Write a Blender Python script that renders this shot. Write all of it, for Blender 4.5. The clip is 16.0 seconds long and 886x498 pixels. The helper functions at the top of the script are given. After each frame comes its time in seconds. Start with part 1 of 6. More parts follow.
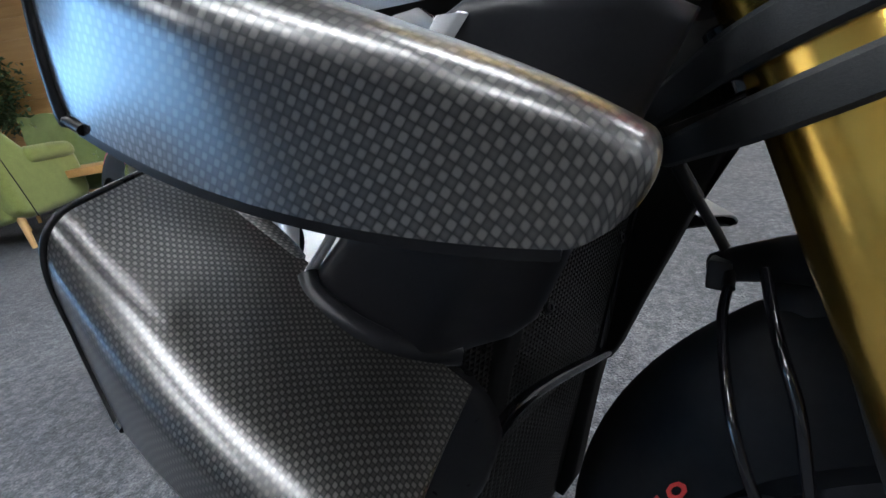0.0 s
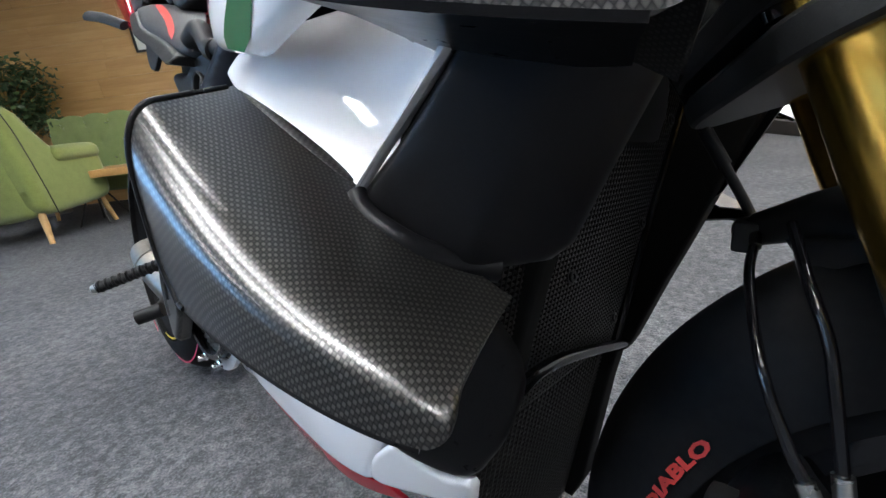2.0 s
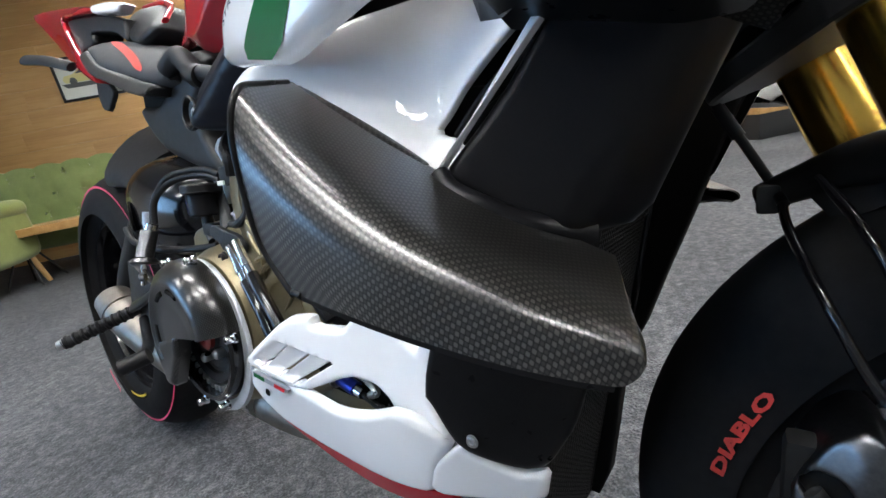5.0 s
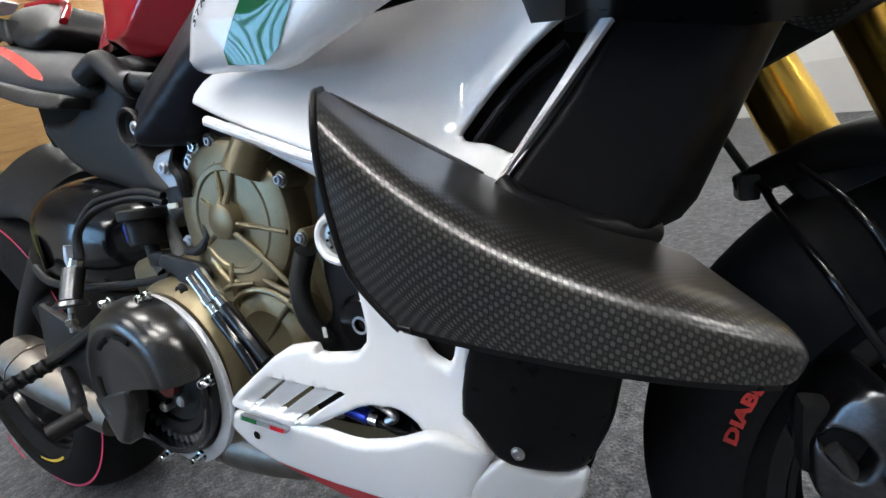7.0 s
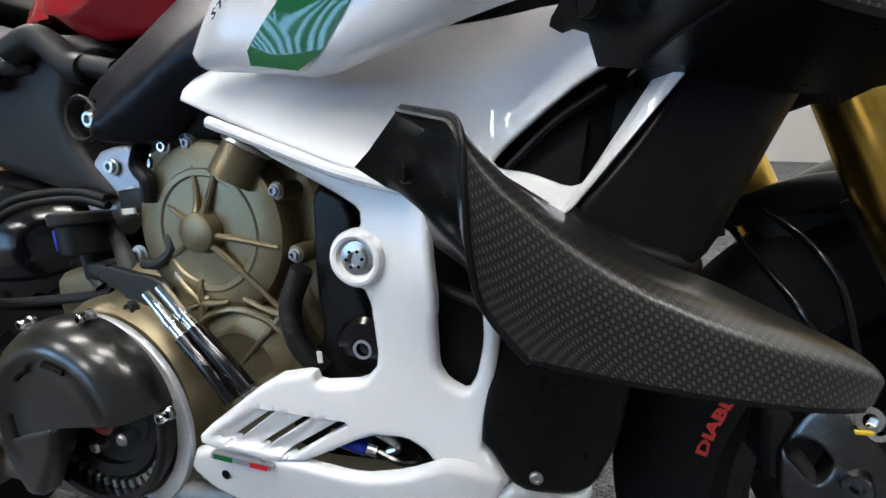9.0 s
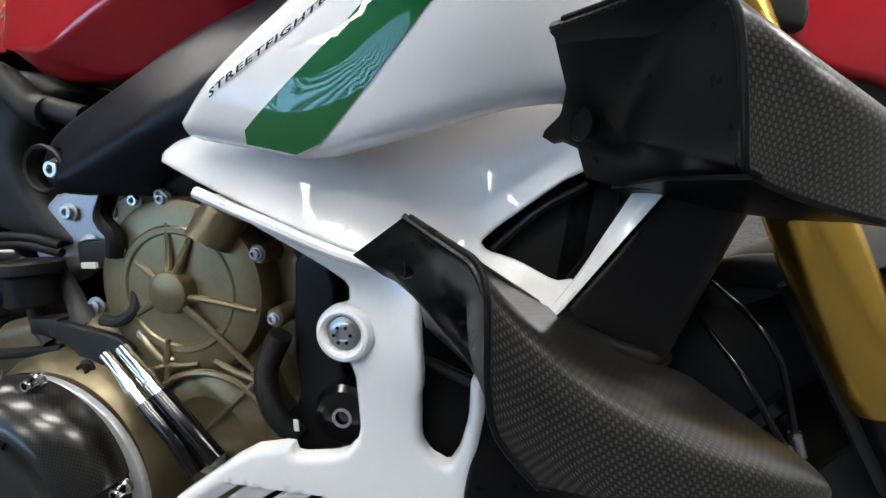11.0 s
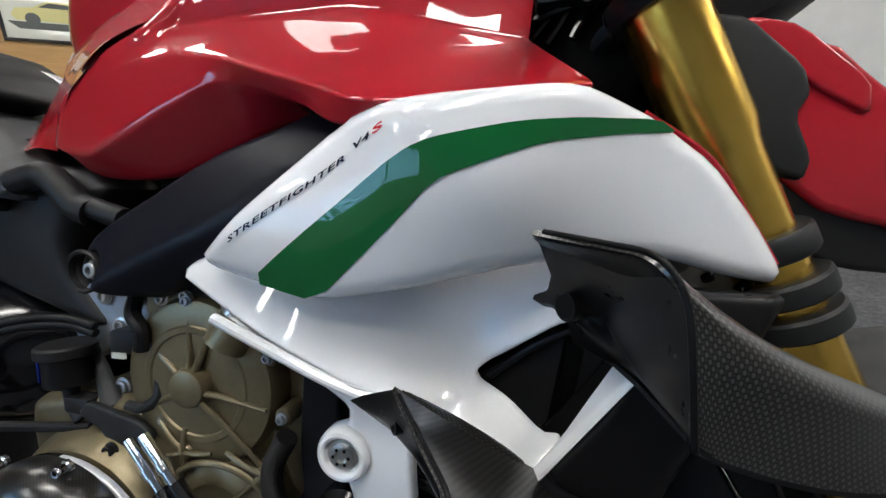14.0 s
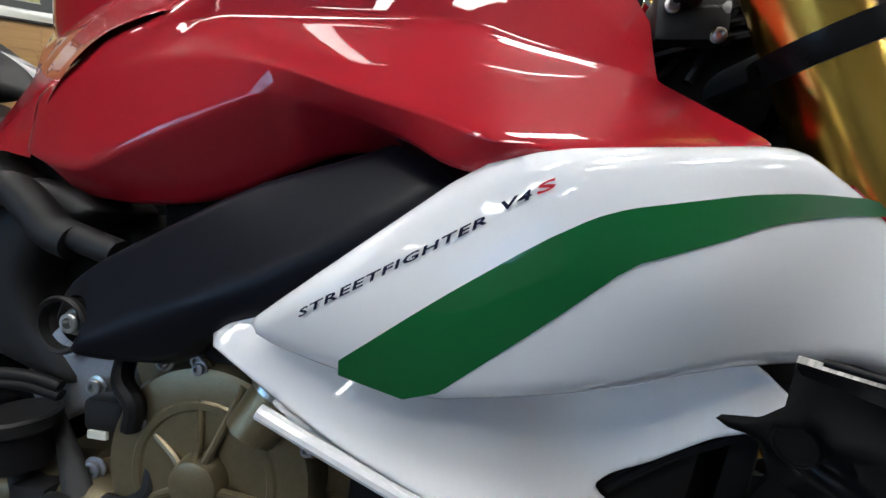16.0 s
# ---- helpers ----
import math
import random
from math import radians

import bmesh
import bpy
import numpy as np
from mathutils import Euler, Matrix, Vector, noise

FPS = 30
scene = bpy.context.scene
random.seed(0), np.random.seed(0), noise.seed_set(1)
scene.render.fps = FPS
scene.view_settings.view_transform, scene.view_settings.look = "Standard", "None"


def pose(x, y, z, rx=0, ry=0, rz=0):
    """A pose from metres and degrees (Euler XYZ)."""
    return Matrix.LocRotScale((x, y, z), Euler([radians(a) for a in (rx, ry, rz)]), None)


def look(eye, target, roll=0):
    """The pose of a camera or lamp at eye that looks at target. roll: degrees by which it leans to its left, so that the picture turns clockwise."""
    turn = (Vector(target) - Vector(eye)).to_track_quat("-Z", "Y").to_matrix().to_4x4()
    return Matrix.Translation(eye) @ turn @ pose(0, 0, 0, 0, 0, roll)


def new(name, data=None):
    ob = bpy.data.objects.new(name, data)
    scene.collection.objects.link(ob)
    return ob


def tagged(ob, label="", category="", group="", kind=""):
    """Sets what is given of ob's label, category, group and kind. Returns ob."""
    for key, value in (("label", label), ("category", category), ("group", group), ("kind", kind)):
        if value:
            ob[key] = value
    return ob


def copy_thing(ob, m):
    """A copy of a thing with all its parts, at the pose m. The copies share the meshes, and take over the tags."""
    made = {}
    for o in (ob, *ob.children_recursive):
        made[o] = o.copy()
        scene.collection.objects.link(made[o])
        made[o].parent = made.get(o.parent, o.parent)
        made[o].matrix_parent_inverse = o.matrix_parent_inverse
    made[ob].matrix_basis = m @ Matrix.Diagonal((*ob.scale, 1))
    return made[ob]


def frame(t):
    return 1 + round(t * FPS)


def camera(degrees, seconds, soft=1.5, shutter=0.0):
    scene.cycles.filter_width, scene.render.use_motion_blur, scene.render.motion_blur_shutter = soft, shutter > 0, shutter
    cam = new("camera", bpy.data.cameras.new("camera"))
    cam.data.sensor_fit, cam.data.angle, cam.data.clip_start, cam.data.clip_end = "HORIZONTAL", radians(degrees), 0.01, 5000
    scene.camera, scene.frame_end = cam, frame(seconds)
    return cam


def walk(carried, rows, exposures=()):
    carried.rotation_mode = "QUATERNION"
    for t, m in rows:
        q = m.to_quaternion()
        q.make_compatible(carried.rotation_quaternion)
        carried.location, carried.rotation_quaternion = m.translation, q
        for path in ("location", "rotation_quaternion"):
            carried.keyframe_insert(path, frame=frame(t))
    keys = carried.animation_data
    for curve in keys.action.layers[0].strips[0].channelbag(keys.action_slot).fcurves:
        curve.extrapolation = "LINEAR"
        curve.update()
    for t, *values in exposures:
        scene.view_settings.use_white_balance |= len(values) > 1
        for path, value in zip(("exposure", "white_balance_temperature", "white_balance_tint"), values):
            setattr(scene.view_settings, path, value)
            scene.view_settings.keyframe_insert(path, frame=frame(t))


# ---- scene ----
cam = camera(93.8, 16.0)
PATH = [
    (0, (-0.1714, -0.2005, 0.6801), (-0.8335, 0.4460, 0.3011), -9.68),
    (0.5, (-0.1658, -0.2046, 0.6735), (-0.8321, 0.4434, 0.3045), -8.77),
    (1, (-0.1650, -0.2122, 0.6625), (-0.8377, 0.4366, 0.3068), -7.66),
    (1.5, (-0.1670, -0.2229, 0.6517), (-0.8458, 0.4275, 0.3107), -7.25),
    (2, (-0.1698, -0.2335, 0.6433), (-0.8522, 0.4190, 0.3138), -7.13),
    (2.5, (-0.1734, -0.2468, 0.6365), (-0.8548, 0.4097, 0.3129), -7.09),
    (3, (-0.1749, -0.2580, 0.6365), (-0.8526, 0.4054, 0.3194), -6.92),
    (3.2, (-0.1771, -0.2617, 0.6359), (-0.8514, 0.4057, 0.3199), -6.97),
    (5.5, (-0.2275, -0.2848, 0.6293), (-0.8161, 0.4748, 0.3528), -12.24),
    (6, (-0.2404, -0.2904, 0.6353), (-0.7950, 0.4928, 0.3542), -12.87),
    (6.5, (-0.2570, -0.2981, 0.6419), (-0.7702, 0.5094, 0.3512), -13.42),
    (7, (-0.2758, -0.3020, 0.6433), (-0.7409, 0.5280, 0.3355), -12.81),
    (7.5, (-0.2957, -0.3100, 0.6491), (-0.7111, 0.5438, 0.3351), -11.23),
    (8, (-0.3098, -0.3168, 0.6476), (-0.6752, 0.5608, 0.3372), -9.13),
    (10.3, (-0.3639, -0.3247, 0.6816), (-0.5648, 0.6121, 0.3952), -4.70),
    (10.5, (-0.3628, -0.3255, 0.6847), (-0.5520, 0.6153, 0.4032), -3.96),
    (11, (-0.3589, -0.3230, 0.7001), (-0.5350, 0.6225, 0.4264), -3.49),
    (11.5, (-0.3557, -0.3184, 0.7121), (-0.5243, 0.6299, 0.4432), -2.99),
    (12, (-0.3450, -0.3110, 0.7243), (-0.5186, 0.6363, 0.4547), -3.85),
    (12.5, (-0.3270, -0.3050, 0.7395), (-0.5075, 0.6409, 0.4699), -5.24),
    (13, (-0.3175, -0.2996, 0.7560), (-0.5215, 0.6405, 0.4828), -4.22),
    (13.5, (-0.3220, -0.3030, 0.7710), (-0.5475, 0.6350, 0.5076), -2.57),
    (14, (-0.3404, -0.3110, 0.7806), (-0.5724, 0.6298, 0.5337), -2.33),
    (14.5, (-0.3700, -0.3242, 0.7892), (-0.6029, 0.6209, 0.5599), -1.63),
    (15, (-0.3997, -0.3121, 0.7954), (-0.6255, 0.6392, 0.5854), -0.23),
    (15.5, (-0.4210, -0.2844, 0.7999), (-0.6135, 0.6750, 0.5933), 0.77),
    (16, (-0.4413, -0.2641, 0.7987), (-0.5832, 0.7030, 0.5878), 2.26),
]
walk(cam, [(t, look(eye, target, roll)) for t, eye, target, roll in PATH],
     [(0, .18, 6150, 10), (1, .32, 6300, 10), (3, .44, 6400, 10), (5.5, .29, 6600, 10), (8, .02, 6800, 10), (10.5, -.1, 6950, 10), (12.5, -.3, 7000, 10), (14, -.60, 6800, 10), (16, -.68, 6700, 10)])

# ---- light ----
LEAN = 8.45                       # the bike leans on its side stand, away from the camera
ROOM = pose(0, 0, 0, 0, 0, 45)    # the room stands at 45 degrees to the bike
world = bpy.data.worlds.new("sky")
scene.world = world
world.use_nodes = True
wn = world.node_tree.nodes
sky = wn.new("ShaderNodeTexSky")
sky.sky_type, sky.sun_disc, sky.sun_elevation, sky.sun_rotation = "NISHITA", False, radians(35), radians(200)
wn["Background"].inputs["Strength"].default_value = 0.12
world.node_tree.links.new(sky.outputs["Color"], wn["Background"].inputs["Color"])


# ---- materials ----
def mat(name, color=(.5, .5, .5), rough=.5, metal=0.0, coat=0.0, coat_rough=.03, spec=.5):
    m = bpy.data.materials.new(name)
    m.use_nodes = True
    b = m.node_tree.nodes["Principled BSDF"]
    b.inputs["Base Color"].default_value = (*color, 1)
    b.inputs["Roughness"].default_value = rough
    b.inputs["Metallic"].default_value = metal
    b.inputs["Coat Weight"].default_value = coat
    b.inputs["Coat Roughness"].default_value = coat_rough
    b.inputs["Specular IOR Level"].default_value = spec
    return m


def nodes(m):
    t = m.node_tree
    return t.nodes, t.links, t.nodes["Principled BSDF"]


def coords(m, scale=(1, 1, 1), kind="Object", turn=(0, 0, 0)):
    n, l, b = nodes(m)
    c, mp = n.new("ShaderNodeTexCoord"), n.new("ShaderNodeMapping")
    mp.inputs["Scale"].default_value = scale
    mp.inputs["Rotation"].default_value = turn
    l.new(c.outputs[kind], mp.inputs["Vector"])
    return mp.outputs["Vector"]


def noise_tex(m, vec, scale, detail=4, rough=.6):
    n, l, b = nodes(m)
    t = n.new("ShaderNodeTexNoise")
    t.inputs["Scale"].default_value, t.inputs["Detail"].default_value, t.inputs["Roughness"].default_value = scale, detail, rough
    l.new(vec, t.inputs["Vector"])
    return t.outputs["Fac"]


def ramp(m, fac, stops):
    n, l, b = nodes(m)
    r = n.new("ShaderNodeValToRGB")
    e = r.color_ramp.elements
    while len(e) < len(stops):
        e.new(.5)
    for el, (pos, col) in zip(e, stops):
        el.position, el.color = pos, (*col, 1)
    l.new(fac, r.inputs["Fac"])
    return r.outputs["Color"]


def bump(m, height, strength, distance):
    n, l, b = nodes(m)
    bp = n.new("ShaderNodeBump")
    bp.inputs["Strength"].default_value, bp.inputs["Distance"].default_value = strength, distance
    l.new(height, bp.inputs["Height"])
    l.new(bp.outputs["Normal"], b.inputs["Normal"])
    return bp


def grain(m, lo, hi, scale, bump_d=0.0, kind="Object", rough=None):
    """Colour that wanders between lo and hi at two scales, with relief and uneven gloss."""
    n, l, b = nodes(m)
    v = coords(m, kind=kind)
    f1, f2 = noise_tex(m, v, scale), noise_tex(m, v, scale * .13, 3)
    mx = n.new("ShaderNodeMath")
    mx.operation = "MULTIPLY_ADD"
    l.new(f1, mx.inputs[0])
    mx.inputs[1].default_value = .6
    sc = n.new("ShaderNodeMath")
    sc.operation = "MULTIPLY"
    l.new(f2, sc.inputs[0])
    sc.inputs[1].default_value = .4
    l.new(sc.outputs[0], mx.inputs[2])
    l.new(ramp(m, mx.outputs[0], [(.3, lo), (.7, hi)]), b.inputs["Base Color"])
    if bump_d:
        bump(m, f1, .6, bump_d)
    if rough:
        r = n.new("ShaderNodeMapRange")
        r.inputs["To Min"].default_value, r.inputs["To Max"].default_value = rough
        l.new(f2, r.inputs["Value"])
        l.new(r.outputs["Result"], b.inputs["Roughness"])
    return m


def carbon(name, pitch=.0042, light=.055, rough=.30, coat=.5, coat_rough=.12):
    """Plain-weave carbon cloth under lacquer; the cloth follows the surface coordinates in metres.
    Warp and weft shine across one another, as drawn fibres do."""
    m = mat(name, (.02, .02, .02), rough, .5, coat, coat_rough, .3)
    n, l, b = nodes(m)

    def calc(op, a, c=None):
        q = n.new("ShaderNodeMath")
        q.operation = op
        for k, w in enumerate((a, c)):
            if w is None:
                continue
            if isinstance(w, (int, float)):
                q.inputs[k].default_value = w
            else:
                l.new(w, q.inputs[k])
        return q.outputs[0]
    raw = coords(m, (1, 1, 1), "UV")
    wob = n.new("ShaderNodeTexNoise")
    wob.inputs["Scale"].default_value, wob.inputs["Detail"].default_value = 35, 1
    l.new(raw, wob.inputs["Vector"])
    off = n.new("ShaderNodeVectorMath")
    off.operation = "MULTIPLY_ADD"
    l.new(wob.outputs["Color"], off.inputs[0])
    off.inputs[1].default_value = (.0016,) * 3
    l.new(raw, off.inputs[2])
    mp = n.new("ShaderNodeVectorMath")
    mp.operation = "SCALE"
    mp.inputs["Scale"].default_value = 2 * math.pi / pitch
    l.new(off.outputs["Vector"], mp.inputs[0])
    sp = n.new("ShaderNodeSeparateXYZ")
    l.new(mp.outputs["Vector"], sp.inputs[0])
    su, sv = calc("SINE", sp.outputs["X"]), calc("SINE", sp.outputs["Y"])
    p = calc("MULTIPLY", su, sv)
    over = calc("GREATER_THAN", p, 0.0)
    tow = calc("POWER", calc("ABSOLUTE", p), .55)                       # each tow domes up between its crossings
    fine = noise_tex(m, raw, 260, 3)
    lum = calc("MULTIPLY", calc("ADD", calc("MULTIPLY", over, .68), .32), calc("MULTIPLY", tow, calc("ADD", fine, .45)))
    col = ramp(m, lum, [(.04, (.0035, .0035, .004)), (.75, (light, light * .95, light * .88))])
    l.new(col, b.inputs["Base Color"])
    b.inputs["Anisotropic"].default_value = .75
    l.new(calc("MULTIPLY", over, .25), b.inputs["Anisotropic Rotation"])
    tg = n.new("ShaderNodeTangent")
    tg.direction_type = "UV_MAP"
    l.new(tg.outputs["Tangent"], b.inputs["Tangent"])
    r = n.new("ShaderNodeMapRange")
    r.inputs["To Min"].default_value, r.inputs["To Max"].default_value = coat_rough * .85, coat_rough * 1.2
    l.new(noise_tex(m, raw, 60, 3), r.inputs["Value"])
    l.new(r.outputs["Result"], b.inputs["Coat Roughness"])
    return m


CARBON = carbon("carbon_cloth", .0035, .062, .30, 1.0, .23)
CARBON_FINE = carbon("fine_carbon_cloth", .0026, .030, .34, .9, .20)
WHITE = mat("white_paint", (.75, .76, .78), .4, 0, 1.0, .03, .05)
RED = mat("red_paint", (.37, .010, .020), .4, 0, 1.0, .03, .05)
GREEN = mat("green_decal", (.003, .105, .028), .4, 0, 1.0, .03, .05)
NAVY = mat("navy_lettering", (.008, .010, .032), .6, 0, 0, .05, .1)
RED_INK = mat("red_lettering", (.5, .02, .03), .6, 0, 0, .05, .1)
TYRE_RED = grain(mat("red_tyre_print", (.5, .03, .02), .6), (.36, .02, .015), (.55, .035, .025), 300)
TYRE_PINK = mat("pink_tyre_band", (.55, .03, .10), .5)
NEON = mat("yellow_green_plastic", (.50, .60, .02), .4)
YELLOW = mat("yellow_print", (.6, .42, .03), .5)
BLACK = grain(mat("black_plastic", (.014, .014, .015), .42, spec=.22), (.011, .011, .012), (.017, .017, .018), 900, .0001, rough=(.40, .55))
SATIN = grain(mat("satin_black_plastic", (.009, .009, .0105), .34, spec=.17), (.0075, .0075, .009), (.011, .011, .0125), 700, .00003, rough=(.28, .38))
COVER = grain(mat("frame_cover_plastic", (.005, .006, .011), .36, spec=.14), (.0045, .0055, .0095), (.007, .008, .0135), 700, .00005, rough=(.30, .42))
SHINY = mat("gloss_black", (.004, .004, .005), .15, spec=.5)
CAST = grain(mat("black_cast_metal", (.012, .012, .013), .5, spec=.3), (.011, .011, .012), (.020, .022, .023), 1400, .0003)
RUBBER = grain(mat("rubber", (.010, .010, .011), .5, spec=.2), (.007, .007, .008), (.013, .013, .014), 260, .0002, rough=(.35, .6))
TYRE = grain(mat("tyre_rubber", (.008, .008, .008), .8, spec=.08), (.0065, .0065, .007), (.012, .012, .0125), 120, .0002, rough=(.6, .8))
GOLD = grain(mat("gold_anodised", (.88, .55, .11), .3, 1.0), (.84, .51, .09), (.92, .60, .14), 60, rough=(.20, .30))
BRONZE = grain(mat("bronze_casing", (.22, .18, .11), .40, .65), (.165, .136, .080), (.235, .196, .120), 900, .00010, rough=(.30, .44))
STEEL = grain(mat("steel", (.55, .55, .54), .28, 1.0), (.45, .45, .44), (.62, .62, .6), 200, rough=(.2, .38))
CHROME = mat("chrome", (.78, .79, .8), .08, 1.0)
PALE_ALU = grain(mat("bright_aluminium", (.6, .62, .65), .35, .5), (.50, .52, .55), (.62, .64, .67), 300, .00005)
ALU = grain(mat("grey_cast_aluminium", (.36, .38, .42), .45, .7), (.3, .32, .36), (.42, .44, .48), 500, .0002)
CALIPER = grain(mat("machined_aluminium", (.2, .2, .21), .3, 1.0), (.09, .092, .10), (.16, .162, .17), 300, .00005)
TITAN = grain(mat("exhaust_steel", (.34, .31, .28), .35, 1.0), (.16, .145, .125), (.25, .225, .20), 60, rough=(.35, .55))
MESH = mat("radiator_fins", (.016, .015, .014), .45, .3)
MOULD = grain(mat("black_moulding", (.006, .006, .007), .3, spec=.1), (.0055, .0055, .006), (.009, .009, .010), 600, rough=(.24, .34))
# near-black base for black parts, also painting the shade in gaps, slots and holes
VOID = mat("black_parts_gap_shade", (.008, .008, .008), .8, spec=.08)
BLUE_AN = mat("blue_anodised", (.01, .03, .30), .3, .6)
WIRE_RED = mat("rust_red_paint", (.20, .012, .010), .4, 0, .5, .1)
SEAT = grain(mat("grey_seat_vinyl", (.025, .025, .027), .6), (.016, .016, .018), (.036, .036, .039), 420, .0002)
SEAT_RED = mat("red_seat_trim", (.45, .04, .03), .55)
LENS = mat("headlamp_lens", (.2, .22, .25), .06, .2, 1.0, .02)
LEAF = grain(mat("leaf", (.035, .07, .025), .45), (.020, .045, .016), (.060, .105, .040), 30)
POT = mat("plant_pot", (.2, .2, .2), .6)
LEG = grain(mat("beech_leg", (.55, .33, .13), .45), (.45, .26, .10), (.6, .38, .16), 40)
TABLE = grain(mat("oak_table", (.5, .28, .1), .45), (.40, .21, .07), (.56, .33, .13), 25)
DARK_STEEL = mat("dark_steel", (.03, .03, .03), .5, .5)
PAPER = mat("print_paper", (.62, .64, .58), .5, 0, .8, .03)
CAR_PAINT = mat("pale_yellow_print", (.62, .58, .26), .5)
INK = mat("dark_print", (.08, .09, .09), .5)
PLASTER = grain(mat("white_wall_paint", (.7, .7, .68), .7), (.56, .56, .55), (.62, .62, .61), 8, .0006)
BACK = grain(mat("grey_wall_paint", (.26, .265, .27), .7), (.23, .235, .24), (.29, .295, .30), 8, .0006)
SKIRT = mat("pale_skirting", (.5, .5, .49), .5)
CEIL = grain(mat("pale_ceiling_tile", (.42, .42, .42), .9), (.38, .38, .38), (.46, .46, .46), 30)


def carpet_mat():
    m = mat("grey_carpet", (.15, .155, .17), .95)
    n, l, b = nodes(m)
    v = coords(m)
    a, c, d = noise_tex(m, v, 190, 2, .7), noise_tex(m, v, 55, 3, .6), noise_tex(m, v, 1.3, 2)
    w = n.new("ShaderNodeTexVoronoi")
    w.inputs["Scale"].default_value = 170
    l.new(v, w.inputs["Vector"])
    mx = n.new("ShaderNodeMix")
    mx.inputs["Factor"].default_value = .5
    l.new(a, mx.inputs["A"])
    l.new(c, mx.inputs["B"])
    m2 = n.new("ShaderNodeMix")
    m2.inputs["Factor"].default_value = .16
    l.new(mx.outputs["Result"], m2.inputs["A"])
    l.new(d, m2.inputs["B"])
    l.new(ramp(m, m2.outputs["Result"], [(.36, (.021, .023, .027)), (.5, (.064, .066, .073)), (.64, (.158, .161, .171))]), b.inputs["Base Color"])
    bump(m, w.outputs["Distance"], .8, .004)
    return m


def plank_mat():
    m = mat("wood_laminate", (.5, .3, .12), .38)
    n, l, b = nodes(m)
    v = coords(m, (1, 1, 9))
    v2 = coords(m, (.6, .6, 30))
    a, c = noise_tex(m, v, 1.6, 5, .55), noise_tex(m, v2, 3.0, 4, .7)
    mx = n.new("ShaderNodeMix")
    mx.inputs["Factor"].default_value = .45
    l.new(a, mx.inputs["A"])
    l.new(c, mx.inputs["B"])
    oi = n.new("ShaderNodeObjectInfo")
    m2 = n.new("ShaderNodeMix")
    m2.inputs["Factor"].default_value = .12
    l.new(mx.outputs["Result"], m2.inputs["A"])
    l.new(oi.outputs["Random"], m2.inputs["B"])
    l.new(ramp(m, m2.outputs["Result"], [(.3, (.36, .19, .065)), (.5, (.50, .29, .11)), (.7, (.62, .39, .17))]), b.inputs["Base Color"])
    return m


def cloth_mat(name, lo, hi):
    m = grain(mat(name, hi, .9), lo, hi, 140, .0006)
    m.node_tree.nodes["Principled BSDF"].inputs["Sheen Weight"].default_value = .3
    return m


def glow(name, color, strength):
    m = mat(name, (.8, .8, .8))
    b = m.node_tree.nodes["Principled BSDF"]
    b.inputs["Emission Color"].default_value = (*color, 1)
    b.inputs["Emission Strength"].default_value = strength
    return m


CARPET, PLANK = carpet_mat(), plank_mat()
OLIVE = cloth_mat("olive_green_cloth", (.13, .16, .035), (.20, .24, .06))
SOFA_GREEN = cloth_mat("sage_green_cloth", (.15, .19, .06), (.22, .27, .09))
LAMP = glow("led_panel", (.97, .98, .97), 48.0)
DAY = glow("daylight_outside", (.27, .57, 1.0), 10.0)


# ---- building ----
def part(name, bm, material, parent=None, label="", angle=35):
    me = bpy.data.meshes.new(name)
    bmesh.ops.recalc_face_normals(bm, faces=bm.faces)
    bm.to_mesh(me)
    bm.free()
    me.materials.append(material)
    for f in me.polygons:
        f.use_smooth = True
    me.set_sharp_from_angle(angle=radians(angle))
    ob = new(name, me)
    if parent:
        ob.parent = parent
    if label:
        ob["label"] = label
    return ob


def empty(name, m, label, category, group="", kind=""):
    ob = new(name)
    ob.empty_display_size = .05
    ob.matrix_world = m
    return tagged(ob, label, category, group, kind)


def box(bm, size, at=(0, 0, 0), bevel=0.0, turn=None, seg=2):
    m = Matrix.Translation(at) @ (turn.to_4x4() if turn else Matrix.Identity(4)) @ Matrix.Diagonal((*size, 1))
    g = bmesh.ops.create_cube(bm, size=1, matrix=m)
    if bevel:
        e = list({e for v in g["verts"] for e in v.link_edges})
        bmesh.ops.bevel(bm, geom=e, offset=bevel, segments=seg, affect="EDGES", profile=.6)
    return bm


def frame_of(d):
    d = Vector(d).normalized()
    a = d.orthogonal().normalized()
    return a, d.cross(a), d


def lathe(bm, profile, base, axis, n=32, close=False):
    """Turns (radius, height) pairs about an axis."""
    a, b, d = frame_of(axis)
    base = Vector(base)
    rows = []
    for r, h in profile:
        rows.append([bm.verts.new(base + d * h + (a * math.cos(t) + b * math.sin(t)) * r) for t in (2 * math.pi * i / n for i in range(n))])
    for p, q in zip(rows, rows[1:] + ([rows[0]] if close else [])):
        for i in range(n):
            bm.faces.new((p[i], p[(i + 1) % n], q[(i + 1) % n], q[i]))
    if not close:
        for r, (rad, h) in ((rows[0], profile[0]), (rows[-1], profile[-1])):
            if rad > 1e-5:
                bm.faces.new(r)
    return bm


def spline(pts, per=8):
    """A smooth curve through the points."""
    p = [Vector(q) for q in pts]
    p = [2 * p[0] - p[1]] + p + [2 * p[-1] - p[-2]]
    out = []
    for i in range(1, len(p) - 2):
        for k in range(per):
            t = k / per
            out.append(.5 * (2 * p[i] + (p[i + 1] - p[i - 1]) * t + (2 * p[i - 1] - 5 * p[i] + 4 * p[i + 1] - p[i + 2]) * t * t + (3 * p[i] - p[i - 1] - 3 * p[i + 1] + p[i + 2]) * t ** 3))
    return out + [p[-2]]


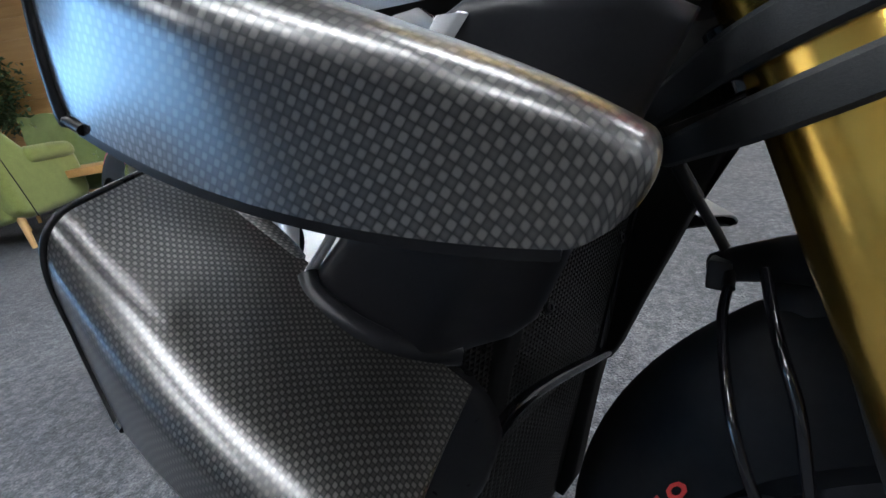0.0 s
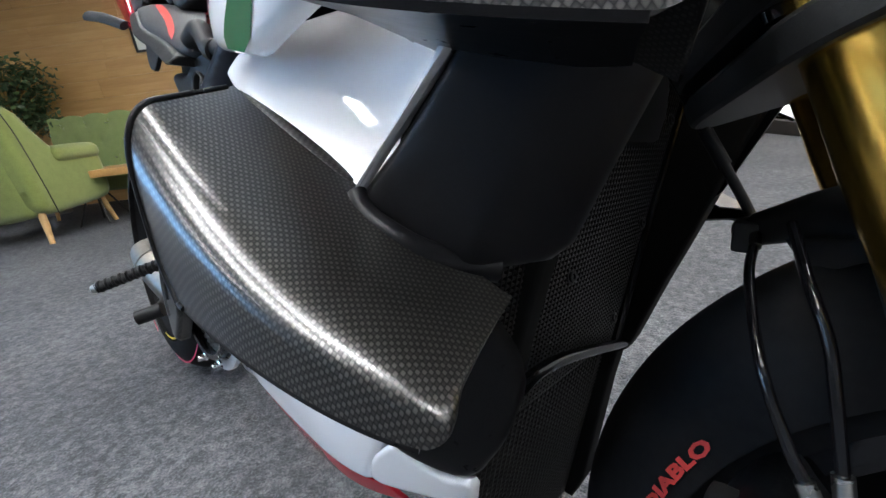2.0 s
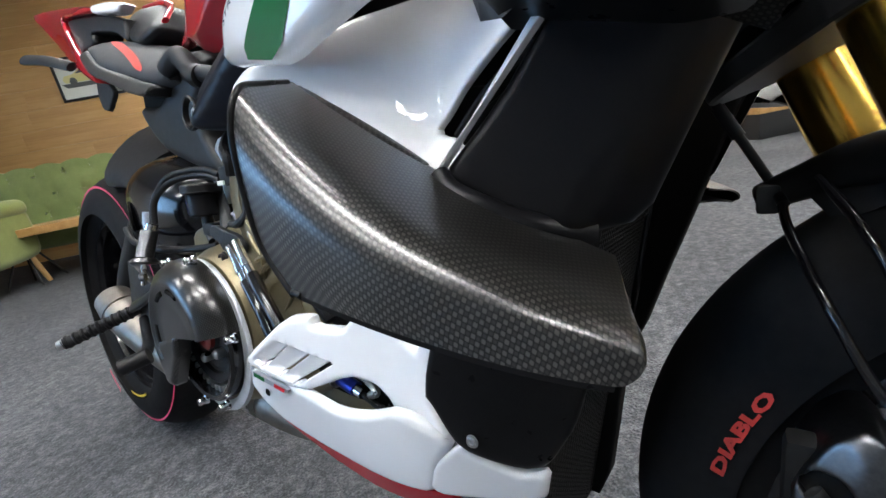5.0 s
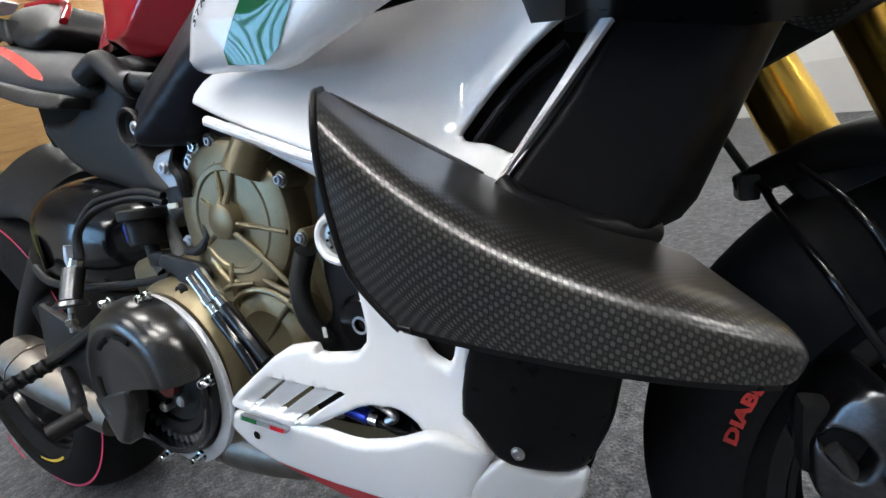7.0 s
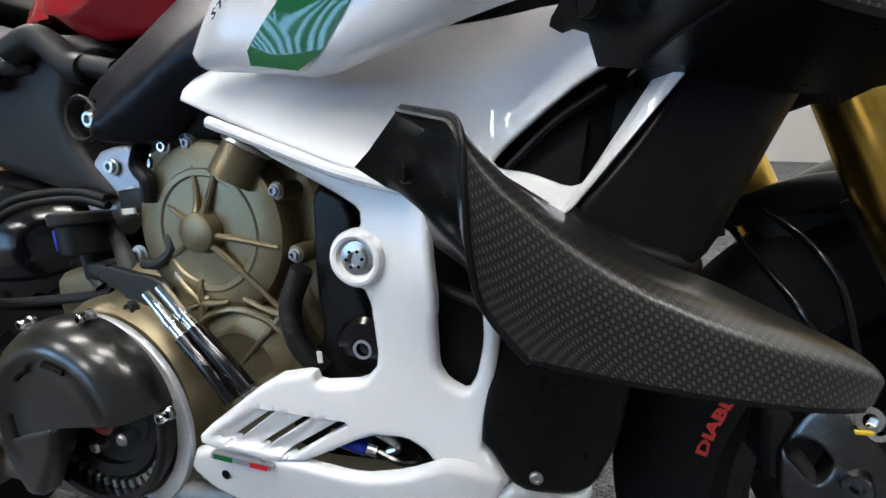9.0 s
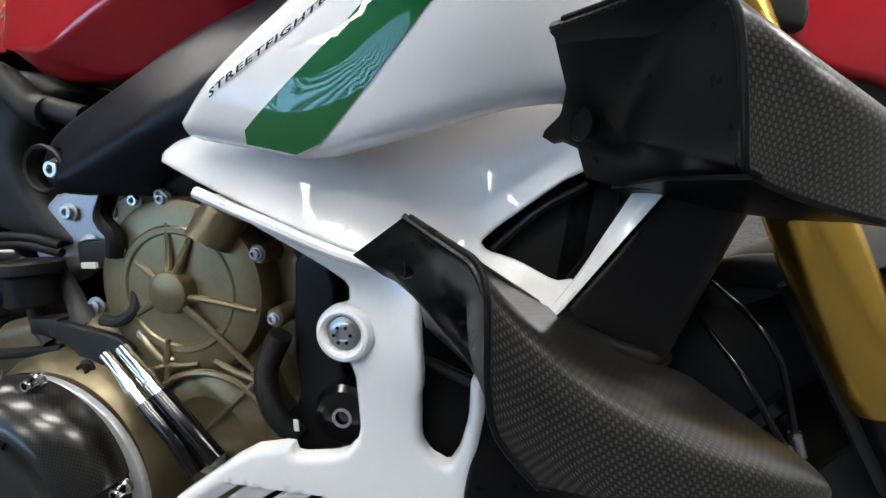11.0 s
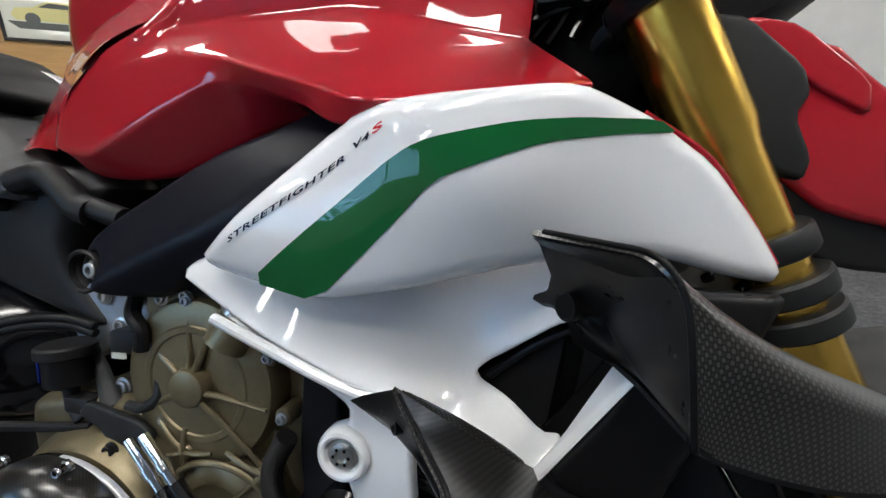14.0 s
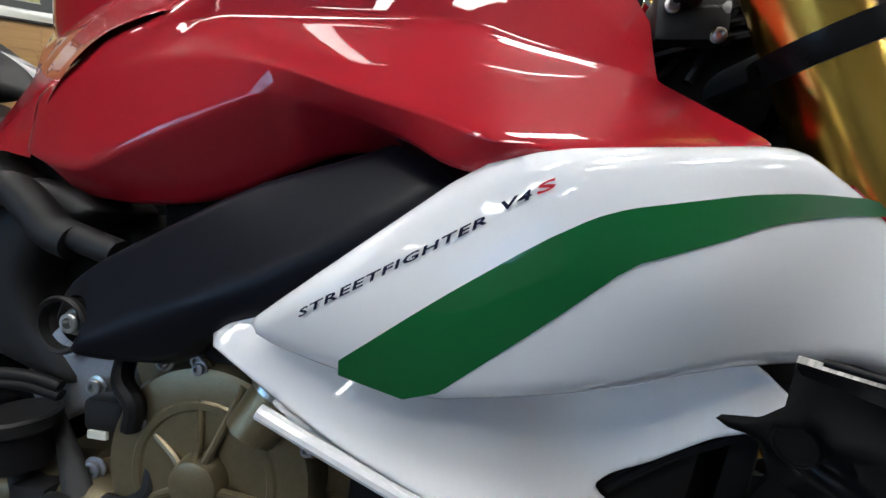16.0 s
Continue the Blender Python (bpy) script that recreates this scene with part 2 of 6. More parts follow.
def tube(bm, pts, r, n=12, per=8, flat=1.0):
    """A hose or rod along a smooth curve; r is one radius or one for each end."""
    c = spline(pts, per) if len(pts) > 2 else [Vector(q) for q in pts]
    ra, rb = r if isinstance(r, tuple) else (r, r)
    rows, side = [], None
    for i, q in enumerate(c):
        d = (c[min(i + 1, len(c) - 1)] - c[max(i - 1, 0)]).normalized()
        side = (side - d * side.dot(d)).normalized() if side else d.orthogonal().normalized()
        up = d.cross(side)
        rad = ra + (rb - ra) * i / (len(c) - 1)
        rows.append([bm.verts.new(q + (side * math.cos(t) + up * math.sin(t) * flat) * rad) for t in (2 * math.pi * k / n for k in range(n))])
    for p, q in zip(rows, rows[1:]):
        for i in range(n):
            bm.faces.new((p[i], p[(i + 1) % n], q[(i + 1) % n], q[i]))
    bm.faces.new(rows[0])
    bm.faces.new(rows[-1])
    return bm


def bolt(bm, at, axis, r=.005, h=.004, n=20):
    """A flanged socket-head screw."""
    lathe(bm, [(r * 1.35, 0), (r * 1.35, h * .25), (r, h * .35), (r, h * .9), (r * .88, h), (r * .55, h), (r * .5, h * .45), (.0, h * .45)], at, axis, n)
    return bm


def sheet(bm, rows, uv=True):
    """A skin over rows of points, with surface coordinates in metres."""
    lay = bm.loops.layers.uv.verify()
    vs = [[bm.verts.new(q) for q in r] for r in rows]
    us, acc = [], [0.0] * len(rows[0])
    for i, r in enumerate(rows):
        if i:
            acc = [a + (Vector(r[j]) - Vector(rows[i - 1][j])).length for j, a in enumerate(acc)]
        mean = sum(acc) / len(acc)
        v = [0.0]
        for j in range(1, len(r)):
            v.append(v[-1] + (Vector(r[j]) - Vector(r[j - 1])).length)
        us.append([(mean, w) for w in v])
    for i in range(len(rows) - 1):
        for j in range(len(rows[0]) - 1):
            f = bm.faces.new((vs[i][j], vs[i][j + 1], vs[i + 1][j + 1], vs[i + 1][j]))
            for lp, (a, b) in zip(f.loops, ((i, j), (i, j + 1), (i + 1, j + 1), (i + 1, j))):
                lp[lay].uv = us[a][b]
    return bm


def thicken(bm, t):
    bmesh.ops.recalc_face_normals(bm, faces=bm.faces)
    bmesh.ops.solidify(bm, geom=bm.faces[:] + bm.edges[:] + bm.verts[:], thickness=t)
    return bm


def lateral(ctrl):
    """A smooth side surface y(x, z) through a few control points."""
    c = np.array(ctrl, float)
    n, p = len(c), c[:, :2]
    d = np.linalg.norm(p[:, None] - p[None], axis=-1)
    k = np.where(d > 0, d * d * np.log(d + 1e-12), 0) + np.eye(n) * 1e-6
    a = np.block([[k, np.ones((n, 1)), p], [np.ones((1, n)), np.zeros((1, 3))], [p.T, np.zeros((2, 3))]])
    w = np.linalg.solve(a, np.r_[c[:, 2], 0, 0, 0])

    def f(x, z):
        r = np.hypot(x - p[:, 0], z - p[:, 1])
        return float((w[:n] * np.where(r > 0, r * r * np.log(r + 1e-12), 0)).sum() + w[n] + w[n + 1] * x + w[n + 2] * z)
    return f


def faceted(chains, loose=(), blur=.006):
    """A side surface y(x, z) of flat facets between crease lines, its creases slightly rounded."""
    from mathutils.geometry import delaunay_2d_cdt
    pts, edges = [], []
    for ch in list(chains) + [[q] for q in loose]:
        for i, q in enumerate(ch):
            k = next((j for j, w in enumerate(pts) if w == q), None)
            if k is None:
                pts.append(q)
                k = len(pts) - 1
            if i:
                edges.append((last, k))
            last = k
    vs, _, fs, orig, _, _ = delaunay_2d_cdt([Vector(q[:2]) for q in pts], edges, [], 0, 1e-6)
    y = [pts[o[0]][2] if o else 0.0 for o in orig]
    tri = np.array([[(vs[i].x, vs[i].y, y[i]) for i in f] for f in fs if len(f) == 3])
    a, b, c = tri[:, 0], tri[:, 1], tri[:, 2]
    det = (b[:, 1] - c[:, 1]) * (a[:, 0] - c[:, 0]) + (c[:, 0] - b[:, 0]) * (a[:, 1] - c[:, 1])

    def at(x, z):
        u = ((b[:, 1] - c[:, 1]) * (x - c[:, 0]) + (c[:, 0] - b[:, 0]) * (z - c[:, 1])) / det
        v = ((c[:, 1] - a[:, 1]) * (x - c[:, 0]) + (a[:, 0] - c[:, 0]) * (z - c[:, 1])) / det
        w = 1 - u - v
        low = np.minimum(np.minimum(u, v), w) * np.sqrt(np.abs(det))
        k = int(low.argmax())
        t = np.clip([u[k], v[k], w[k]], 0, 1)
        return float((t * tri[k, :, 2]).sum() / t.sum())
    ring = [(0.0, 0.0, .2)] + [(blur * r * math.cos(n * math.pi / 4 + r), blur * r * math.sin(n * math.pi / 4 + r), w) for r, w in ((.5, .055), (1.0, .045)) for n in range(8)]

    def f(x, z):
        return sum(at(x + dx, z + dz) * w for dx, dz, w in ring)
    return f


def soften(poly, times=2, cut=.16):
    for _ in range(times):
        out = []
        for i, a in enumerate(poly):
            b = poly[(i + 1) % len(poly)]
            out += [(a[0] + (b[0] - a[0]) * cut, a[1] + (b[1] - a[1]) * cut), (b[0] + (a[0] - b[0]) * cut, b[1] + (a[1] - b[1]) * cut)]
        poly = out
    return poly


def divide(poly, step):
    out = []
    for i, a in enumerate(poly):
        b = poly[(i + 1) % len(poly)]
        k = max(1, int(math.hypot(b[0] - a[0], b[1] - a[1]) / step))
        out += [(a[0] + (b[0] - a[0]) * j / k, a[1] + (b[1] - a[1]) * j / k) for j in range(k)]
    return out


def rim_distance(q, poly):
    a = np.array(poly)
    b = np.roll(a, -1, 0)
    ab, aq = b - a, np.array(q) - a
    t = np.clip((ab * aq).sum(1) / np.maximum((ab * ab).sum(1), 1e-12), 0, 1)
    return float(np.linalg.norm(aq - ab * t[:, None], axis=1).min())


def inside(q, poly):
    a = np.array(poly)
    b = np.roll(a, -1, 0)
    hit = (a[:, 1] > q[1]) != (b[:, 1] > q[1])
    with np.errstate(divide="ignore", invalid="ignore"):
        xs = a[:, 0] + (q[1] - a[:, 1]) * (b[:, 0] - a[:, 0]) / (b[:, 1] - a[:, 1])
    return bool((hit & (q[0] < xs)).sum() % 2)


def panel(name, outline, side, material, parent, label="", thick=.003, roll=.006, step=.008, holes=(), off=0.0, smooth=2, hole_roll=None, hole_smooth=None, creases=()):
    """A moulded panel: its outline in side view, laid on the side surface, its rim rolled inwards."""
    from mathutils.geometry import delaunay_2d_cdt
    out = divide(soften(outline, smooth) if smooth else list(outline), step * .6)
    hs = smooth if hole_smooth is None else hole_smooth
    cut = [divide(soften(h, hs) if hs else list(h), step * .6) for h in holes]
    pts, edges = [], []
    for loop in [out] + cut:
        k = len(pts)
        pts += loop
        edges += [(k + i, k + (i + 1) % len(loop)) for i in range(len(loop))]
    for loop in creases:
        loop, k = divide(loop, step * .6), len(pts)
        pts += loop
        edges += [(k + i, k + (i + 1) % len(loop)) for i in range(len(loop))]
    xs, zs = [q[0] for q in out], [q[1] for q in out]
    rings = [d for d in (.12, .35, .7, 1.1) if roll] if roll else []
    extra = []
    for loop, sign in [(out, 1)] + [(h, -1) for h in cut]:
        area = sum(loop[i][0] * loop[(i + 1) % len(loop)][1] - loop[(i + 1) % len(loop)][0] * loop[i][1] for i in range(len(loop)))
        s = sign * (1 if area > 0 else -1)
        for d in rings:
            for i, q in enumerate(loop):
                a, b = loop[i - 1], loop[(i + 1) % len(loop)]
                t = (b[0] - a[0], b[1] - a[1])
                ln = math.hypot(*t) or 1
                extra.append((q[0] - t[1] / ln * s * d * roll, q[1] + t[0] / ln * s * d * roll, d * roll))

    def rim(q):
        return min(rim_distance(q, lp) for lp in [out] + cut)
    for x, z, d in extra:
        if inside((x, z), out) and not any(inside((x, z), h) for h in cut) and rim((x, z)) > d * .8:
            pts.append((x, z))
    x = min(xs)
    while x < max(xs):
        z = min(zs)
        while z < max(zs):
            q = (x + .0007 * math.sin(z * 900), z + .0007 * math.sin(x * 900))
            if inside(q, out) and not any(inside(q, h) for h in cut) and rim(q) > max(roll * 1.15, step * .35):
                pts.append(q)
            z += step
        x += step
    vs, _, fs, _, _, _ = delaunay_2d_cdt([Vector(q) for q in pts], edges, [], 0, 1e-6)
    bm = bmesh.new()
    lay = bm.loops.layers.uv.verify()
    made = []
    for q in vs:
        y = side(q.x, q.y) - off
        if roll:
            for loop, r in [(out, roll)] + [(h, hole_roll or roll) for h in cut]:
                d = min(rim_distance((q.x, q.y), loop), r)
                y += r * (1 - math.sqrt(max(0.0, 1 - (1 - d / r) ** 2)))
        made.append(bm.verts.new((q.x, y, q.y)))
    for f in fs:
        c = sum((vs[i] for i in f), Vector((0, 0))) / len(f)
        if inside(c, out) and not any(inside(c, h) for h in cut):
            face = bm.faces.new([made[i] for i in f])
            for lp in face.loops:
                lp[lay].uv = (lp.vert.co.x, lp.vert.co.z)
    bmesh.ops.delete(bm, geom=[v for v in bm.verts if not v.link_faces], context="VERTS")
    if thick:
        inner = {v: bm.verts.new(v.co + Vector((0, thick, 0))) for v in list(bm.verts)}
        for e in [e for e in bm.edges if e.is_boundary]:
            a, b = e.verts
            bm.faces.new((a, b, inner[b], inner[a]))
        for f in [f for f in bm.faces if all(v in inner for v in f.verts)]:
            bm.faces.new([inner[v] for v in reversed(f.verts)])
    return part(name, bm, material, parent, label, 50)


def loft(bm, lines, n=60, soft=.35, per=7):
    """A skin over long lines that run side by side; at each inner line it bends with a rounded crease."""
    runs = []
    for ln in lines:
        c = spline(ln, 24)
        d = [0.0]
        for a, q in zip(c, c[1:]):
            d.append(d[-1] + (q - a).length)
        run, k = [], 0
        for i in range(n + 1):
            w = d[-1] * i / n
            while k < len(d) - 2 and d[k + 1] < w:
                k += 1
            run.append(c[k].lerp(c[k + 1], (w - d[k]) / max(d[k + 1] - d[k], 1e-9)))
        runs.append(run)
    rows = []
    for col in zip(*runs):
        row = [col[0]]
        for a, q, e in zip(col, col[1:], col[2:]):
            s0, s1 = q.lerp(a, soft), q.lerp(e, soft)
            row += [(a + q) / 2] if a == col[0] else []
            row += [s0 * (1 - t) ** 2 + q * 2 * t * (1 - t) + s1 * t * t for t in (k / per for k in range(per + 1))]
        row += [(col[-1] + col[-2]) / 2, col[-1]]
        rows.append(row)
    return sheet(bm, rows)


def bez(c, s):
    a, b, d, e = (Vector(q) for q in c)
    return a * (1 - s) ** 3 + b * 3 * s * (1 - s) ** 2 + d * 3 * s * s * (1 - s) + e * s ** 3


def lettering(name, text, size, start, end, side, material, parent, label, off, shear=.0, bold=.034):
    """Words whose base line runs from start to end in side view, laid on a side surface."""
    cu = bpy.data.curves.new(name, "FONT")
    cu.body, cu.size, cu.shear, cu.resolution_u, cu.offset, cu.space_character = text, 1.0, shear, 2, bold, 1.14
    tmp = bpy.data.objects.new(name, cu)
    scene.collection.objects.link(tmp)
    dg = bpy.context.evaluated_depsgraph_get()
    me = bpy.data.meshes.new_from_object(tmp.evaluated_get(dg))
    bpy.data.objects.remove(tmp)
    bpy.data.curves.remove(cu)
    bm = bmesh.new()
    bm.from_mesh(me)
    bpy.data.meshes.remove(me)
    bmesh.ops.triangulate(bm, faces=bm.faces[:])
    for _ in range(2):
        bmesh.ops.subdivide_edges(bm, edges=[e for e in bm.edges if e.calc_length() > .25], cuts=1)
    w = max(v.co.x for v in bm.verts)
    x0 = min(v.co.x for v in bm.verts)
    dx, dz = end[0] - start[0], end[1] - start[1]
    ln = math.hypot(dx, dz)
    for v in bm.verts:
        u, h = (v.co.x - x0) / (w - x0) * ln, v.co.y * size
        x, z = start[0] + dx / ln * u - dz / ln * h, start[1] + dz / ln * u + dx / ln * h
        v.co = (x, side(x, z) - off, z)
    return part(name, bm, material, parent, label)


def bulb(bm, centre, radii, power=2.4, turn=0.0, n=40):
    """A rounded barrel-like casting."""
    c, s = math.cos(turn), math.sin(turn)
    rows = []
    for i in range(n // 2 + 1):
        a = math.pi * i / (n // 2)
        row = []
        for k in range(n):
            t = 2 * math.pi * k / n
            v = [math.cos(a), math.sin(a) * math.cos(t), math.sin(a) * math.sin(t)]
            ln = sum(abs(q) ** power for q in v) ** (1 / power)
            x, y, z = (q / ln * r for q, r in zip(v, radii))
            row.append((centre[0] + x * c - z * s, centre[1] + y, centre[2] + x * s + z * c))
        rows.append(row)
    vs = [[bm.verts.new(q) for q in r] for r in rows]
    for p, q in zip(vs, vs[1:]):
        for k in range(n):
            bm.faces.new((p[k], p[(k + 1) % n], q[(k + 1) % n], q[k]))
    bmesh.ops.remove_doubles(bm, verts=bm.verts[:], dist=1e-5)
    return bm


# ---- the room ----
def wall(name, size, at, material, label, category="wall"):
    bm = box(bmesh.new(), size)
    ob = part(name, bm, material)
    ob.matrix_world = ROOM @ pose(*at)
    return tagged(ob, label, category, kind="structure")


U0, U1, V0, V1, H = -5.6, 3.5, -3.2, 4.95, 2.75
floor = wall("floor", (U1 - U0 + .4, V1 - V0 + .4, .2), ((U0 + U1) / 2, (V0 + V1) / 2, -.1), CARPET, "mottled grey loop-pile carpet floor", "floor")
ceiling = wall("ceiling", (U1 - U0 + .4, V1 - V0 + .4, .2), ((U0 + U1) / 2, (V0 + V1) / 2, H + .1), CEIL, "plain white flat ceiling with light panels", "ceiling")
wall_white = wall("wall_white", (.2, V1 - V0, H), (U1 + .1, (V0 + V1) / 2, H / 2), PLASTER, "white painted plaster wall behind the front wheel")
wall_back = wall("wall_back", (U1 - U0 + .4, .2, H), ((U0 + U1) / 2, V0 - .1, H / 2), BACK, "plain mid-grey painted wall of the showroom")
baseboard = wall("baseboard", (.012, V1 - V0, .40), (U1 - .006, (V0 + V1) / 2, .20), SKIRT, "pale grey skirting band along the white wall", "baseboard")

# wood-clad wall, board by board
wall_wood = wall("wall_wood", (U1 - U0 + .4, .2, H), ((U0 + U1) / 2, V1 + .1 + .014, H / 2), DARK_STEEL, "wall clad with honey-coloured wood laminate boards")
board_mesh = {}
rnd = random.Random(4)
for row in range(int(H / .19) + 1):
    u = U0 - rnd.random() * 1.2
    while u < U1:
        w, h = 1.38, min(.19, H - row * .19)
        lo, hi = max(u, U0), min(u + w, U1)
        if hi - lo > .05 and h > .02:
            key = (round(hi - lo, 3), round(h, 3))
            if key not in board_mesh:
                ob = part("plank", box(bmesh.new(), (hi - lo - .0015, .014, h - .0015), bevel=.0012, seg=1), PLANK, wall_wood)
                board_mesh[key] = ob.data
            else:
                ob = new("plank", board_mesh[key])
                ob.parent = wall_wood
            ob.location = ((lo + hi) / 2 - (U0 + U1) / 2, -.107, row * .19 + h / 2 - H / 2)
        u += w

# side wall with one wide window behind vertical blinds, daylight outside
WIN = (-1.8, 1.5)
SILL, HEAD = 1.10, 2.50


def window_wall():
    a, b = WIN
    bm = bmesh.new()
    box(bm, (.2, a - V0, H), (U0 - .1, (V0 + a) / 2, H / 2))
    box(bm, (.2, V1 - b, H), (U0 - .1, (V1 + b) / 2, H / 2))
    box(bm, (.2, b - a, SILL), (U0 - .1, (a + b) / 2, SILL / 2))
    box(bm, (.2, b - a, H - HEAD), (U0 - .1, (a + b) / 2, (H + HEAD) / 2))
    ob = part("wall_window", bm, PLASTER)
    ob.matrix_world = ROOM
    tagged(ob, "white wall with one wide window and vertical blinds", "wall", kind="structure")
    back = part("backdrop", box(bmesh.new(), (.02, 5.0, 3.4)), DAY)
    back.matrix_world = ROOM @ pose(U0 - 1.2, (a + b) / 2, 1.5)
    tagged(back, "bright bluish daylight outside the window", "daylight", kind="structure")
    win = empty("window_1", ROOM @ pose(U0 - .1, (a + b) / 2, SILL), "wide white-framed window with vertical slat blinds", "window", kind="structure")
    w, h = b - a, HEAD - SILL
    for nm, s, at in (("frame_side", (.08, .05, h), (0, -w / 2 + .025, h / 2)), ("frame_side", (.08, .05, h), (0, w / 2 - .025, h / 2)),
                      ("frame_rail", (.08, w - .1, .05), (0, 0, .025)), ("frame_rail", (.08, w - .1, .05), (0, 0, h - .025)), ("mullion", (.07, .05, h - .1), (0, -.4, h / 2)), ("mullion", (.07, .05, h - .1), (0, .45, h / 2))):
        part(nm, box(bmesh.new(), s, at, .004, seg=1), SKIRT, win)
    slat = None
    for k in range(int(w / .115)):
        if slat is None:
            slat = part("blind_slat", box(bmesh.new(), (.003, .085, h - .12), (0, 0, 0), .001, seg=1), PLASTER, win)
            o = slat
        else:
            o = new("blind_slat", slat.data)
            o.parent = win
        o.matrix_local = pose(.075, -w / 2 + .09 + k * .115, h / 2, 0, 0, 58 + 6 * math.sin(k * 2.3))


window_wall()

# ceiling light panels
panel_lamp = None
LAMPS = [(u, v) for u in (-3.7, -1.55, .6, 2.6) for v in (-2.75, -1.15, .5, 2.3, 4.0) if (v > -2 or u > 2) and not (u < -3 and v > 2) and (u, v) != (-1.55, -1.15)] + [(-1.4, -.75), (-.45, -.25)]
for u, v in LAMPS:
    m = ROOM @ pose(u, v, H)
    if panel_lamp is None:
        panel_lamp = empty("ceiling_light", m, "flat rectangular white light panel in the ceiling", "ceiling light", "ceiling light panels")
        bm = bmesh.new()
        for s, at in (((.94, .02, .03), (0, .11, -.015)), ((.94, .02, .03), (0, -.11, -.015)), ((.02, .20, .03), (.46, 0, -.015)), ((.02, .20, .03), (-.46, 0, -.015))):
            box(bm, s, at)
        part("frame", bm, SKIRT, panel_lamp)
        part("diffuser", box(bmesh.new(), (.9, .20, .012), (0, 0, -.016)), LAMP, panel_lamp)
    else:
        copy_thing(panel_lamp, m)




# ---- the motorcycle ----
bike = empty("motorcycle", pose(0, 0, 0, -LEAN), "white, red and green naked sports motorcycle with carbon winglets", "motorcycle")
UPPER_SIDE = lateral([(-0.568, 0.695, -0.19), (-0.52, 0.678, -0.198), (-0.474, 0.667, -0.199), (-0.456, 0.778, -0.195), (-0.423, 0.771, -0.212), (-0.529, 0.707, -0.203), (-0.263, 0.767, -0.16), (-0.206, 0.683, -0.15), (-0.36, 0.735, -0.212), (-0.33, 0.68, -0.178)])
LOWER_SIDE = lateral([(-0.605, 0.675, -0.171), (-0.559, 0.653, -0.182), (-0.48, 0.625, -0.19), (-0.382, 0.612, -0.153), (-0.344, 0.576, -0.213), (-0.334, 0.592, -0.198), (-0.36, 0.630, -0.157), (-0.33, 0.653, -0.160), (-0.3, 0.660, -0.171), (-0.42, 0.66, -0.152), (-0.5, 0.67, -0.176), (-0.42, 0.6, -0.185)])
COLUMN_SIDE = lateral([(-0.559, 0.651, -0.184), (-0.469, 0.558, -0.178), (-0.612, 0.425, -0.195), (-0.488, 0.45, -0.182), (-0.402, 0.38, -0.176), (-0.42, 0.6, -0.18), (-0.42, 0.5, -0.175), (-0.38, 0.545, -0.202), (-0.385, 0.49, -0.179)])
DUCT_SIDE = faceted([[(-.30, .515, -.200), (-.293, .53, -.199), (-.278, .56, -.194), (-.257, .60, -.188), (-.232, .65, -.181), (-.212, .69, -.175), (-.205, .705, -.173)]],
                    [(-.344, .576, -.211), (-.334, .58, -.212), (-.31, .612, -.205), (-.281, .649, -.197), (-.245, .69, -.189), (-.36, .55, -.21), (-.28, .515, -.155), (-.273, .53, -.155), (-.259, .56, -.155), (-.24, .60, -.155), (-.216, .65, -.156), (-.19, .70, -.157)], .006)
LOWBLK_SIDE = lateral([(-0.363, 0.409, -0.171), (-0.301, 0.452, -0.129), (-0.395, 0.39, -0.17), (-0.33, 0.37, -0.14), (-0.38, 0.5, -0.17), (-0.29, 0.52, -0.125)])
BELLY_SIDE = lateral([(-0.627, 0.405, -0.184), (-0.5, 0.385, -0.186), (-0.402, 0.38, -0.176), (-0.329, 0.37, -0.14), (-0.6, 0.355, -0.176), (-0.5, 0.345, -0.176), (-0.42, 0.345, -0.172), (-0.5, 0.31, -0.166), (-0.42, 0.31, -0.158), (-0.33, 0.33, -0.125), (-0.33, 0.3, -0.11)])
SPAR_SIDE = faceted([[(-.735, .645, -.158), (-.69, .664, -.172), (-.60, .700, -.176), (-.53, .735, -.170), (-.47, .77, -.162)],
                     [(-.72, .712, -.140), (-.65, .745, -.136), (-.57, .785, -.132)]],
                    [(-.72, .622, -.148), (-.66, .635, -.150), (-.60, .66, -.152), (-.50, .70, -.155), (-.75, .70, -.130), (-.52, .82, -.12), (-.42, .76, -.15)], .007)
HEAD_SIDE = lateral([(-0.17, 0.75, -0.095), (-0.1, 0.75, -0.08), (-0.17, 0.85, -0.08), (-0.1, 0.85, -0.06), (-0.05, 0.75, -0.06), (-0.05, 0.68, -0.05)])
ARM_SIDE = lateral([(-0.8, 0.75, -0.13), (-0.9, 0.7, -0.125), (-0.78, 0.62, -0.125), (-0.9, 0.62, -0.115)])
SEAT_SIDE = lateral([(-1.3, 0.88, -0.1), (-0.95, 0.78, -0.115), (-1.1, 0.87, -0.06), (-1.2, 0.83, -0.12), (-1, 0.77, -0.125), (-0.9, 0.8, -0.1)])
TAIL_SIDE = lateral([(-1.7, 1.05, -0.04), (-1.3, 0.95, -0.07), (-1.4, 0.85, -0.08), (-1.2, 0.95, -0.06)])
PAD_SIDE = lateral([(-1.2, 0.92, -0.06), (-1.05, 0.88, -0.075), (-1.1, 0.94, -0.03), (-1.15, 0.87, -0.09)])
STRIP_SIDE = lateral([(-0.53, 0.6, -0.135), (-0.5, 0.6, -0.135), (-0.53, 0.45, -0.14), (-0.5, 0.45, -0.14)])
